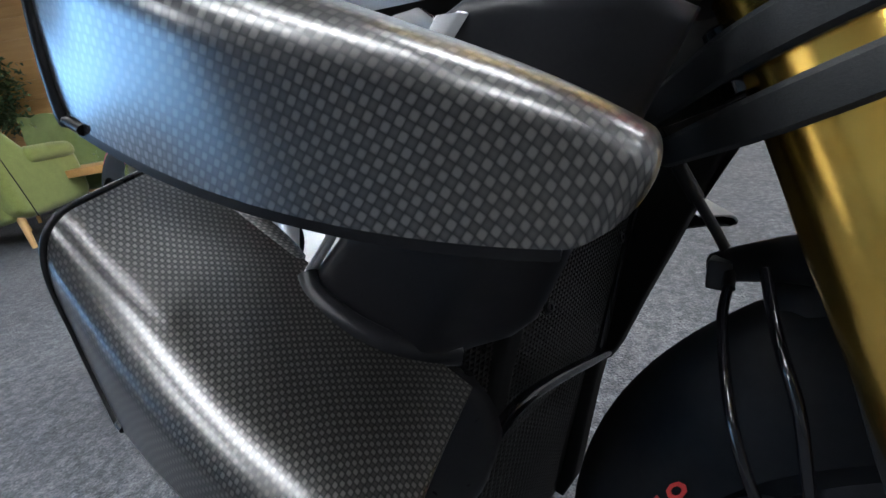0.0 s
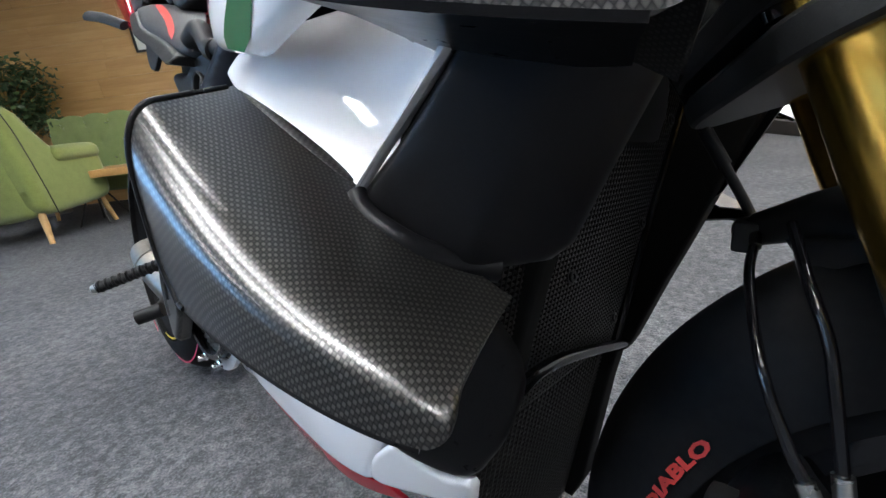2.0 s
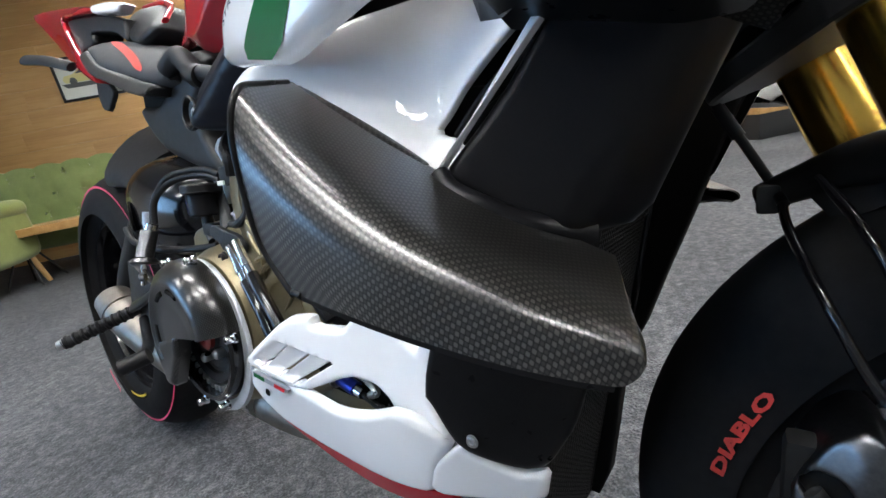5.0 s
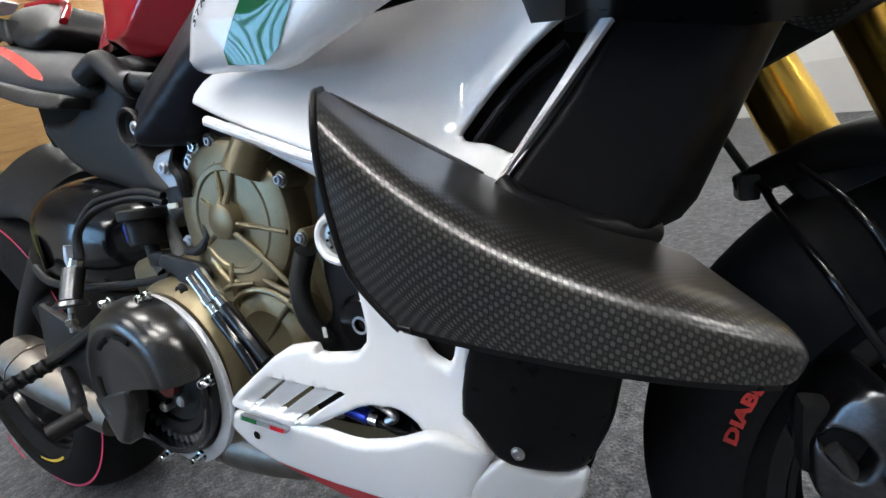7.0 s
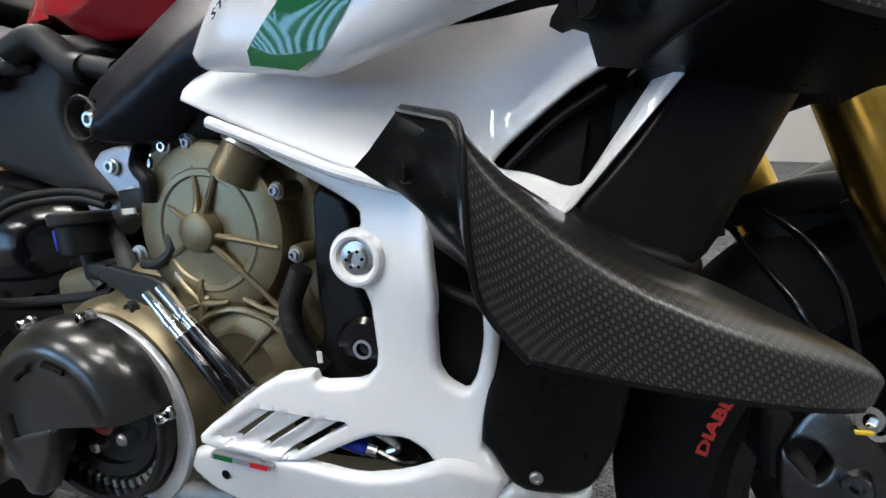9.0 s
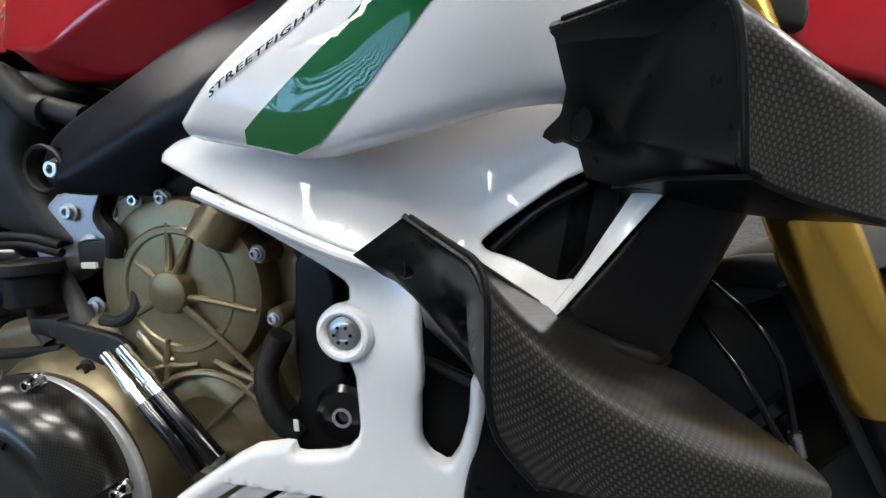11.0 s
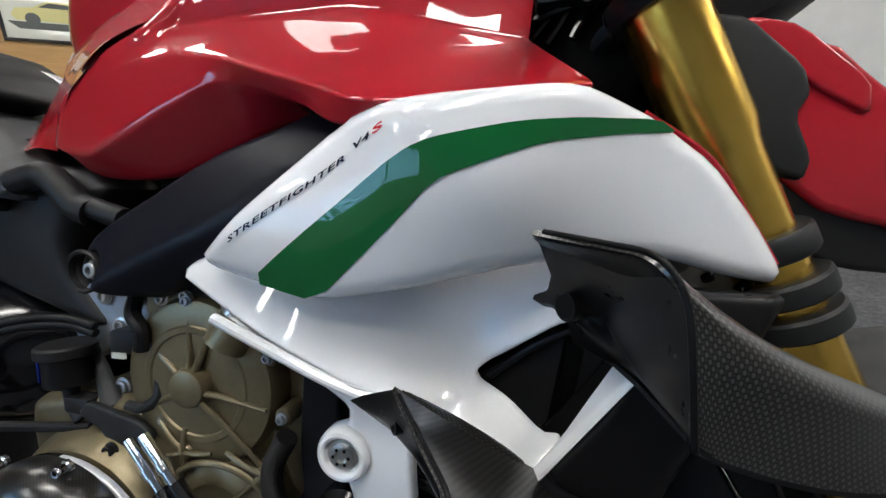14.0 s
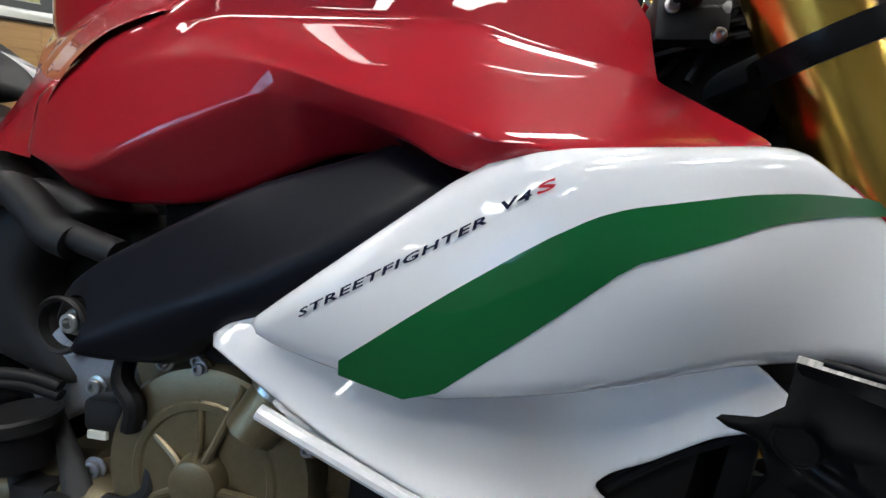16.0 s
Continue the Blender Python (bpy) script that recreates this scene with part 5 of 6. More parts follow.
one("oil_neck", lambda b: tube(b, [(-.586, -.150, .615), (-.567, -.140, .648)], .017, 24), BRONZE, engine)
one("oil_cap", lambda b: lathe(b, [(.017, 0), (.0185, .002), (.0185, .010), (.016, .012)], (-.569, -.141, .645), (.45, .2, .8), 28), BLACK, engine)
one("neck_band", lambda b: lathe(b, [(.0175, 0), (.0188, .001), (.0188, .004), (.0175, .005)], (-.573, -.143, .638), (.45, .2, .8), 28), STEEL, engine)
panel("crankcase_side", [(-.83, .54), (-.76, .555), (-.69, .55), (-.655, .535), (-.62, .52), (-.555, .505), (-.535, .47), (-.55, .40), (-.62, .34), (-.72, .33), (-.80, .36)], flat(-.144), BRONZE, engine, "ribbed bronze crankcase side", roll=.012, thick=.03, smooth=2)
# two star nodes low on the casing, tied to the cover by ribs
for (x, z), ends in (((-.636, .516), ((-.661, .541), (-.610, .517), (-.635, .537), (-.656, .510), (-.640, .492))), ((-.558, .507), ((-.544, .545), (-.611, .459), (-.595, .520), (-.548, .485)))):
    one("star_node", lambda b: lathe(b, [(.0085, -.006), (.0080, .0), (.0062, .0022), (.0, .0026)], (x, -.1465, z), OUT, 20), BRONZE, engine)
    for ex, ez in ends:
        one("rib", lambda b: tube(b, [(x, -.1475, z), ((x + ex) / 2, -.1480, (z + ez) / 2), (ex, -.1455, ez)], (.0030, .0022), 8, 4), BRONZE, engine)
one("lower_bulge", lambda b: lathe(b, [(.056, -.02), (.054, -.004), (.047, .001), (.034, .003), (.030, .001), (.0, .002)], (-.607, -.1455, .457), OUT, 48), BRONZE, engine)
one("bulge_arc", lambda b: tube(b, [(-.651, -.147, .490), (-.630, -.149, .506), (-.601, -.150, .512), (-.575, -.149, .505), (-.556, -.147, .488)], .0030, 8), BRONZE, engine)
for x0, z0, x1, z1 in ((-.640, .470, -.665, .455), (-.630, .440, -.655, .425), (-.590, .430, -.560, .440)):
    one("rib", lambda b: tube(b, [(x0, -.1475, z0), (x1, -.1460, z1)], .0030, 8), BRONZE, engine)
one("case_bolt", lambda b: bolt(b, (-.600, -.149, .440), OUT, .006, .005), STEEL, engine)

clutch = group("clutch_cover", bike, "carbon clutch cover with an open lower quarter")
CC = Vector((-.738, -.184, .430))
one("clutch_housing", lambda b: lathe(b, [(.101, -.040), (.099, -.032), (.093, -.020), (.0885, -.012), (.080, -.009)], CC + Vector((.003, .004, -.003)), OUT, 64), BRONZE, engine, "bronze clutch housing")
one("seal_ring", lambda b: lathe(b, [(.080, -.008), (.0935, -.008), (.0935, -.004), (.0928, -.003), (.080, -.003)], CC + Vector((.004, .003, -.008)), OUT, 64, close=True), PALE_ALU, clutch, "bright aluminium sealing ring")
one("rim", lambda b: lathe(b, [(.078, -.012), (.0855, -.012), (.0855, .004), (.083, .007), (.078, .006)], CC, OUT, 64, close=True), SHINY, clutch, "gloss black rim")
one("basket", lambda b: lathe(b, [(.0, -.030), (.072, -.030), (.076, -.012), (.070, -.008), (.0, -.018)], CC, OUT, 56), CAST, clutch)
tooth = None
for k in range(44):
    a = 2 * math.pi * k / 44
    if tooth is None:
        tooth = one("tooth", lambda b: box(b, (.008, .006, .005), (.074, 0, 0), .0008, seg=1), STEEL, clutch)
        f = tooth
    else:
        f = new("tooth", tooth.data)
        f.parent = clutch
    f.matrix_local = Matrix.Translation(CC + Vector((0, .006, 0))) @ pose(0, 0, 0, 0, math.degrees(a), 0)
one("pressure_plate", lambda b: lathe(b, [(.0, -.002), (.024, -.002), (.028, -.008), (.05, -.010), (.05, -.02)], CC, OUT, 40), CAST, clutch, "dark pressure plate")
one("plate_hub", lambda b: lathe(b, [(.016, -.004), (.016, .001), (.012, .003), (.006, .003), (.005, .0), (.0, .0)], CC + Vector((.008, 0, -.006)), OUT, 30), WIRE_RED, clutch, "red anodised centre")
one("inner_ring", lambda b: lathe(b, [(.054, -.014), (.068, -.011), (.070, -.008), (.066, -.004), (.056, -.006)], CC, OUT, 56, close=True), SATIN, clutch)
for k in range(6):
    a = 2 * math.pi * k / 6 + .3
    one("spring_post", lambda b: lathe(b, [(.006, -.010), (.006, .0), (.004, .002)], CC + Vector((.037 * math.cos(a), 0, .037 * math.sin(a))), OUT, 16), STEEL, clutch)
# domed carbon shell over the upper and rear part
rows = []
for k in range(41):
    t = radians(8 + 205 * k / 40)
    rows.append([CC + Vector((r * math.cos(t), -h, r * math.sin(t))) for r, h in ((.087, -.006), (.088, .004), (.086, .014), (.080, .023), (.071, .0285), (.066, .0305), (.063, .0300), (.060, .0270), (.035, .0265), (.012, .0265), (.0005, .0265))])
part("carbon_shell", thicken(sheet(bmesh.new(), rows), .0022), CARBON_FINE, clutch, "glossy twill carbon shell", 60)
panel("shell_lug", [(-.822, .412), (-.742, .432), (-.750, .405), (-.785, .358), (-.798, .362)], flat(-.212), CARBON_FINE, clutch, "pointed carbon lug", roll=.006, thick=.012, smooth=0)
for a, r in ((75, .056), (118, .054), (182, .054)):
    t0 = radians(a)
    one("slot", lambda b: tube(b, [CC + Vector((r * math.cos(t0 + d), -.0262, r * math.sin(t0 + d))) for d in (-.2, 0, .2)], .0034, 8), VOID, clutch)
for a in (72, 5, -62, 118, -100):
    t = radians(a)
    one("ring_bolt", lambda b: bolt(b, CC + Vector((math.cos(t) * .092, -.002, math.sin(t) * .092)), OUT, .0044, .011), CHROME, clutch, "bright hexagon bolt")

# two coolant pipes with black sleeves
pipes = group("coolant_pipes", bike, "pair of polished pipes with black sleeves")
for top, mid, low, end in (((-0.6800, -0.1600, 0.5280), (-0.6400, -0.1670, 0.4910), (-0.6150, -0.1710, 0.4690), (-0.5960, -0.1730, 0.4440)), ((-0.6640, -0.1600, 0.5340), (-0.6250, -0.1670, 0.5000), (-0.6010, -0.1710, 0.4790), (-0.5790, -0.1730, 0.4560))):
    one("pipe", lambda b: tube(b, [top, mid], .0046, 14), CHROME, pipes, "polished steel pipe")
    one("pipe_collar", lambda b: tube(b, [tuple(Vector(top).lerp(Vector(mid), .55)), tuple(Vector(top).lerp(Vector(mid), .70))], .0058, 14), CHROME, pipes)
    one("sleeve", lambda b: tube(b, [tuple(Vector(top).lerp(Vector(mid), .95)), low, end], .0066, 14), SHINY, pipes, "black rubber sleeve")

brk = group("pipe_bracket", bike, "black stamped bracket above the clutch")
panel("plate", [(-.748, .540), (-.735, .552), (-.705, .545), (-.680, .540), (-.665, .530), (-.670, .518), (-.690, .518), (-.700, .508), (-.712, .512), (-.722, .528)], flat(-.152), CAST, brk, "", roll=.002, thick=.004, smooth=1)
one("blade", lambda b: tube(b, [(-.758, -.124, .592), (-.742, -.130, .570), (-.718, -.142, .545)], (.004, .009), 10, flat=.3), CAST, brk)
one("bracket_bolt", lambda b: bolt(b, (-.704, -.156, .514), OUT, .0055, .006), BLACK, brk)
one("bracket_bolt", lambda b: bolt(b, (-.723, -.126, .557), OUT, .0065, .005), ALU, brk)
one("hook", lambda b: tube(b, [(-.664, -.140, .580), (-.663, -.144, .562), (-.676, -.148, .552), (-.692, -.148, .552)], .0048, 10), CAST, brk)

# frame plate, wiring and pipe work behind the covers
plate = group("frame_plate", bike, "grey cast frame plate with bolts")
panel("plate", [(-.806, .612), (-.774, .656), (-.746, .660), (-.714, .656), (-.70, .63), (-.715, .600), (-.750, .590), (-.783, .570), (-.798, .595)], flat(-.112), ALU, plate, "", roll=.005, thick=.02, smooth=1)
for x, z in ((-.735, .612), (-.725, .597), (-.752, .640), (-.705, .640)):
    one("plate_bolt", lambda b: bolt(b, (x, -.114, z), OUT, .0060, .005), STEEL, plate)
one("hose_bend", lambda b: tube(b, [(-.69, -.13, .655), (-.682, -.145, .635), (-.668, -.150, .622), (-.672, -.148, .605)], .0065, 10), RUBBER, plate)
one("connector", lambda b: box(b, (.030, .016, .022), (-.700, -.135, .606), .004), BLACK, plate)
one("white_tag", lambda b: box(b, (.014, .002, .005), (-.695, -.150, .598)), PAPER, plate)
one("vacuum_pipe", lambda b: tube(b, [(-.66, -.12, .665), (-.62, -.13, .662), (-.575, -.14, .668)], .014, 14), RUBBER, plate)
for x, z in ((-.655, .648), (-.63, .652)):
    one("clip_bolt", lambda b: bolt(b, (x, -.140, z), OUT, .0045, .004), STEEL, plate)

strip = panel("frame_strut", [(-0.526, 0.61), (-0.494, 0.592), (-0.494, 0.526), (-0.486, 0.489), (-0.488, 0.451), (-0.546, 0.441), (-0.55, 0.467), (-0.529, 0.487), (-0.532, 0.526)], STRIP_SIDE, SATIN, bike, "dark plastic strut beside the cylinders", roll=.004, thick=.012, smooth=1)
one("strut_boss", lambda b: lathe(b, [(.024, -.02), (.024, .0), (.020, .004), (.007, .004), (.006, .002), (.0, .002)], (-.487, -.150, .484), OUT, 36), SHINY, strip, "gloss black round boss")
one("boss_ring", lambda b: lathe(b, [(.0055, 0), (.0075, 0), (.0075, .001), (.0055, .001)], (-.487, -.1542, .484), OUT, 24, close=True), ALU, strip)
one("ribbed_hose", lambda b: tube(b, [(-.533, -.150, .545), (-.548, -.150, .515), (-.545, -.150, .485), (-.528, -.148, .462)], .0085, 14), RUBBER, strip, "ribbed black hose")
ring = None
hose_line = spline([(-.533, -.150, .545), (-.548, -.150, .515), (-.545, -.150, .485), (-.528, -.148, .462)], 20)
for q, w in zip(hose_line, hose_line[1:]):
    one("hose_ring", lambda b: lathe(b, [(.0084, 0), (.0089, .0005), (.0084, .0010)], q, w - q, 14), RUBBER, strip)
one("white_label", lambda b: box(b, (.004, .001, .009), (-.522, -.158, .478)), PAPER, strip)

# inside the belly opening
inner = group("wiring", bike, "wiring and a blue connector inside the belly opening")
# flat near-black sheet paints the opening's shade behind the wiring
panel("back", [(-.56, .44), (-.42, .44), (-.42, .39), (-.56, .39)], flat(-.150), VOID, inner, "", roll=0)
one("blue_connector", lambda b: tube(b, [(-.506, -.165, .416), (-.486, -.165, .411)], .0062, 14), BLUE_AN, inner, "blue anodised connector")
one("steel_end", lambda b: tube(b, [(-.486, -.165, .411), (-.478, -.165, .409)], .0050, 14), CHROME, inner)
one("cable", lambda b: tube(b, [(-.478, -.165, .409), (-.462, -.166, .404), (-.448, -.166, .404), (-.442, -.166, .411)], .0030, 10), SHINY, inner)
one("cable", lambda b: tube(b, [(-.500, -.160, .425), (-.475, -.162, .421), (-.462, -.164, .414), (-.470, -.164, .409)], .0034, 10), STEEL, inner)
one("yellow_tag", lambda b: box(b, (.006, .003, .005), (-.512, -.166, .421)), YELLOW, inner)
one("screw", lambda b: bolt(b, (-.522, -.160, .408), OUT, .005, .004), STEEL, inner)

# ---- rear brake gear, foot controls ----
res = group("brake_reservoir", bike, "small black rear brake fluid reservoir")
one("cup", lambda b: lathe(b, [(.017, 0), (.019, .002), (.019, .026), (.017, .028)], (-.768, -.141, .562), (0, 0, 1), 32), SATIN, res)
one("cap", lambda b: lathe(b, [(.0215, 0), (.0235, .002), (.0235, .010), (.0215, .012)], (-.768, -.141, .589), (0, 0, 1), 36), BLACK, res)
one("window", lambda b: box(b, (.003, .006, .020), (-.785, -.152, .576), .001), BLUE_AN, res)
one("outlet", lambda b: tube(b, [(-.768, -.141, .563), (-.764, -.142, .545), (-.752, -.144, .530)], .007, 12), CAST, res)
one("lower_clamp", lambda b: box(b, (.030, .02, .016), (-.752, -.140, .545), .004), BLACK, res)
hose = group("rear_brake_hose", bike, "looped rear brake hose with steel fittings")
for d in (0, .007):
    one("hose", lambda b: tube(b, [(-.760, -.120, .604 + d), (-.785, -.126, .612 + d), (-.815, -.136, .613 + d), (-.846, -.150, .606 + d), (-.866, -.163, .585), (-.872 + d, -.168, .555)], .0045, 12), RUBBER, hose)
one("clear_tube", lambda b: tube(b, [(-.876, -.170, .572), (-.878, -.172, .556), (-.874, -.172, .545)], .0062, 14), ALU, hose, "pale translucent tube end")
one("fitting", lambda b: tube(b, [(-.868, -.170, .556), (-.872, -.174, .545)], .0072, 14), CHROME, hose)
one("master_cylinder", lambda b: tube(b, [(-.870, -.175, .545), (-.866, -.182, .530), (-.860, -.190, .512)], .0105, 16), CALIPER, hose, "grey master cylinder")
one("cylinder_foot", lambda b: lathe(b, [(.015, 0), (.0165, .003), (.013, .008)], (-.860, -.191, .505), (-.1, .2, 1), 24), CALIPER, hose)
one("push_rod", lambda b: tube(b, [(-.859, -.192, .507), (-.862, -.196, .478)], .0032, 10), STEEL, hose)
one("rod_nut", lambda b: lathe(b, [(.005, 0), (.006, .002), (.006, .007), (.005, .009)], (-.861, -.195, .484), (0, 0, 1), 6), STEEL, hose)
one("swing_hose", lambda b: tube(b, [(-1.00, -.165, .548), (-.95, -.172, .530), (-.88, -.165, .520), (-.80, -.150, .520), (-.74, -.145, .525)], .0048, 10), RUBBER, hose)
pegs = group("foot_rest", bike, "folding metal rider foot peg on a black plate")
one("heel_plate", lambda b: box(b, (.14, .014, .09), (-1.00, -.155, .43), .006, Euler((0, radians(20), 0)).to_matrix()), BLACK, pegs)
one("plate_arm", lambda b: tube(b, [(-.90, -.15, .475), (-.97, -.165, .44), (-1.03, -.17, .42)], .012, 12, flat=.5), SATIN, pegs)
one("peg", lambda b: tube(b, [(-1.03, -.165, .415), (-1.06, -.215, .395), (-1.077, -.258, .380)], .0095, 18), RUBBER, pegs, "knurled black peg")
for k in range(9):
    q = Vector((-1.035, -.175, .411)).lerp(Vector((-1.074, -.250, .383)), k / 8)
    one("knurl", lambda b: lathe(b, [(.0098, 0), (.0112, .0015), (.0112, .003), (.0098, .0045)], q, (-.039, -.075, -.028), 14), RUBBER, pegs)
one("peg_end", lambda b: tube(b, [(-1.076, -.256, .381), (-1.080, -.264, .378)], (.0095, .007), 16), STEEL, pegs, "bright peg tip")
one("brake_lever", lambda b: tube(b, [(-1.01, -.165, .40), (-.96, -.18, .375), (-.905, -.20, .375), (-.87, -.215, .380)], .008, 12), SATIN, pegs)
one("brake_toe", lambda b: tube(b, [(-.87, -.205, .381), (-.885, -.235, .372)], .011, 14), RUBBER, pegs)

# ---- rear half ----
one("exhaust_pipe", lambda b: tube(b, [(-.55, -.06, .29), (-.72, -.08, .27), (-.90, -.09, .28), (-1.06, -.11, .31)], .030, 20), TITAN, bike, "brushed steel exhaust pipe")
sil = group("silencer", bike, "brushed steel silencer with a pale end cap")
one("can", lambda b: tube(b, [(-1.02, -.115, .30), (-1.12, -.135, .345), (-1.19, -.148, .385)], (.034, .038), 28), TITAN, sil)
one("end_cap", lambda b: tube(b, [(-1.185, -.147, .383), (-1.225, -.152, .405)], (.039, .032), 28), TITAN, sil, "pale metal end cap")
one("clamp", lambda b: tube(b, [(-.80, -.088, .285), (-.82, -.088, .285)], .036, 20), STEEL, bike, "exhaust clamp")
one("sump", lambda b: box(b, (.24, .16, .10), (-.60, 0, .34), .03), BRONZE, engine)
swing = one("swingarm", lambda b: bulb(b, (-.965, -.050, .572), (.155, .105, .086), 2.5, radians(-6)), SHINY, bike, "bulky gloss black swingarm", 60)
one("arm_beam", lambda b: tube(b, [(-1.20, -.07, .56), (-1.36, -.07, .45), (-1.46, -.07, .36)], (.05, .04), 18, flat=.6), BLACK, swing)
one("arm_hole", lambda b: lathe(b, [(.0, 0), (.024, 0), (.024, .003)], (-1.010, -.150, .566), (-.35, -1, .0), 28), VOID, swing)
one("hugger", lambda b: tube(b, [(-1.16, -.05, .64), (-1.26, -.03, .675), (-1.36, -.02, .695)], (.06, .09), 18, flat=.4), BLACK, swing)
arm = panel("subframe_bracket", [(-0.8, 0.767), (-0.755, 0.759), (-0.733, 0.745), (-0.74, 0.731), (-0.774, 0.722), (-0.796, 0.69), (-0.789, 0.66), (-0.747, 0.61), (-0.769, 0.605), (-0.879, 0.635), (-0.937, 0.654), (-0.977, 0.681), (-1.003, 0.713), (-1.008, 0.737), (-0.928, 0.722), (-0.852, 0.739)], lambda x, z: ARM_SIDE(x, z) + .008, BLACK, bike, "matt black subframe bracket", roll=.014, thick=.05, smooth=1)
one("bracket_beam", lambda b: tube(b, [(-0.826, -0.13, 0.75), (-0.79, -0.13, 0.756), (-0.771, -0.13, 0.745), (-0.752, -0.13, 0.727), (-0.734, -0.13, 0.721)], (.012, .0135), 20, 8), BLACK, arm, "rounded satin black beam")
one("cross_tube", lambda b: tube(b, [(-.745, -.13, .728), (-.70, -.13, .715)], .010, 14), BLACK, arm)
panel("red_frame", [(-0.870, 0.704), (-0.837, 0.729), (-0.810, 0.710), (-0.797, 0.667), (-0.805, 0.653), (-0.843, 0.638), (-0.867, 0.656)], flat(-.095), WIRE_RED, bike, "dark red painted rear frame", roll=.010, thick=.05, smooth=1)
one("rear_head", lambda b: box(b, (.14, .18, .16), (-.78, 0, .66), .03), VOID, bay)
one("under_seat", lambda b: box(b, (.34, .14, .10), (-.96, 0, .76), .03), VOID, bay)
seat = panel("rider_seat", [(-1.358, 0.908), (-1.329, 0.926), (-1.218, 0.903), (-1.111, 0.872), (-0.834, 0.774), (-0.808, 0.731), (-0.859, 0.733), (-0.997, 0.769), (-1.191, 0.831)], SEAT_SIDE, SEAT, bike, "grey and black vinyl rider seat with red trim", roll=.03, thick=.12, smooth=2)
panel("seat_trim", [(-1.21, 0.893), (-1.162, 0.881), (-1.066, 0.835), (-0.928, 0.769), (-1.008, 0.794), (-1.108, 0.843)], lambda x, z: SEAT_SIDE(x, z) - .001, SEAT_RED, seat, "red leather trim", roll=0, thick=0, smooth=1)
panel("seat_base", [(-1.35, .895), (-1.19, .82), (-1.0, .755), (-.86, .72), (-.85, .735), (-1.0, .775), (-1.19, .838), (-1.34, .91)], lambda x, z: SEAT_SIDE(x, z) + .006, BLACK, seat, "", roll=.004, thick=.05, smooth=1)
pad = panel("passenger_pad", [(-1.26, .945), (-1.25, .985), (-1.16, .965), (-1.06, .915), (-1.02, .87), (-1.08, .855), (-1.17, .885)], lambda x, z: PAD_SIDE(x, z) + .02, BLACK, bike, "black passenger pad with a red edge", roll=.02, thick=.1, smooth=2)
one("pad_edge", lambda b: tube(b, [(x, PAD_SIDE(x, z) + .030, z) for x, z in ((-1.24, .982), (-1.16, .966), (-1.10, .942), (-1.06, .918), (-1.03, .886))], .007, 12, flat=.6), RED, pad, "red edge strip")
tail = group("tail_unit", bike, "red and white hollow tail unit")
panel("tail_red", [(-2.026, 1.191), (-1.758, 1.122), (-1.29, 0.982), (-1.282, 0.965), (-1.599, 1.05), (-1.539, 1.001), (-1.307, 0.836), (-1.353, 0.851), (-1.649, 0.993), (-2.001, 1.164)], TAIL_SIDE, RED, tail, "glossy red tail blade", roll=.006, thick=.02, smooth=1, step=.009)
panel("tail_white", [(-1.302, 0.985), (-1.215, 0.968), (-1.15, 0.948), (-1.178, 0.937), (-1.288, 0.964)], lambda x, z: TAIL_SIDE(x, z) - .001, WHITE, tail, "white tail tip", roll=.004, thick=.02, smooth=1, step=.009)
panel("tail_inner", [(-1.631, 1.057), (-1.185, 0.939), (-1.172, 0.884), (-1.227, 0.918), (-1.343, 0.948), (-1.339, 0.921), (-1.436, 0.931), (-1.423, 0.894), (-1.556, 1.001)], lambda x, z: TAIL_SIDE(x, z) + .012, BLACK, tail, "black inner tail frame", roll=.005, thick=.05, smooth=1, step=.009)
panel("tail_white_far", [(-1.30, .985), (-1.12, .945), (-.98, .88), (-1.0, .865), (-1.14, .92)], flat(.08), WHITE, tail, "white far tail side", roll=.004, thick=.02, smooth=1, step=.009)
panel("plate_bracket", [(-1.40, .868), (-1.33, .845), (-1.30, .82), (-1.36, .79), (-1.395, .80), (-1.41, .83)], flat(-.055), BLACK, tail, "black drilled bracket", roll=.003, thick=.006, smooth=1)
one("signal_stalk", lambda b: tube(b, [(-1.45, -.08, .90), (-1.56, -.10, .935), (-1.70, -.11, .968)], (.013, .016), 12, flat=.6), BLACK, tail, "black indicator stalk")
one("side_stand", lambda b: tube(b, [(-.80, .12, .30), (-.84, .22, .14), (-.86, .30, .052)], (.016, .012), 12), BLACK, bike, "black side stand")


# ---- furniture along the wood-clad wall ----
def soft_box(bm, size, at, bevel, turn=None, puff=0.0):
    """A cushion-like block, its faces slightly domed."""
    g = bmesh.new()
    bmesh.ops.create_cube(g, size=1, matrix=Matrix.Diagonal((*size, 1)))
    bmesh.ops.bevel(g, geom=g.edges[:], offset=bevel, segments=5, affect="EDGES", profile=.5)
    bmesh.ops.subdivide_edges(g, edges=[e for e in g.edges if e.calc_length() > max(size) * .3], cuts=5, use_grid_fill=True)
    for v in g.verts:
        k = [2 * v.co[i] / size[i] for i in range(3)]
        for i in range(3):
            j, l = (i + 1) % 3, (i + 2) % 3
            v.co[i] += puff * k[i] * (1 - k[j] ** 2) * (1 - k[l] ** 2)
    m = Matrix.Translation(at) @ (turn.to_4x4() if turn else Matrix.Identity(4))
    me = bpy.data.meshes.new("tmp")
    g.transform(m)
    g.to_mesh(me)
    bm.from_mesh(me)
    bpy.data.meshes.remove(me)
    g.free()
    return bm


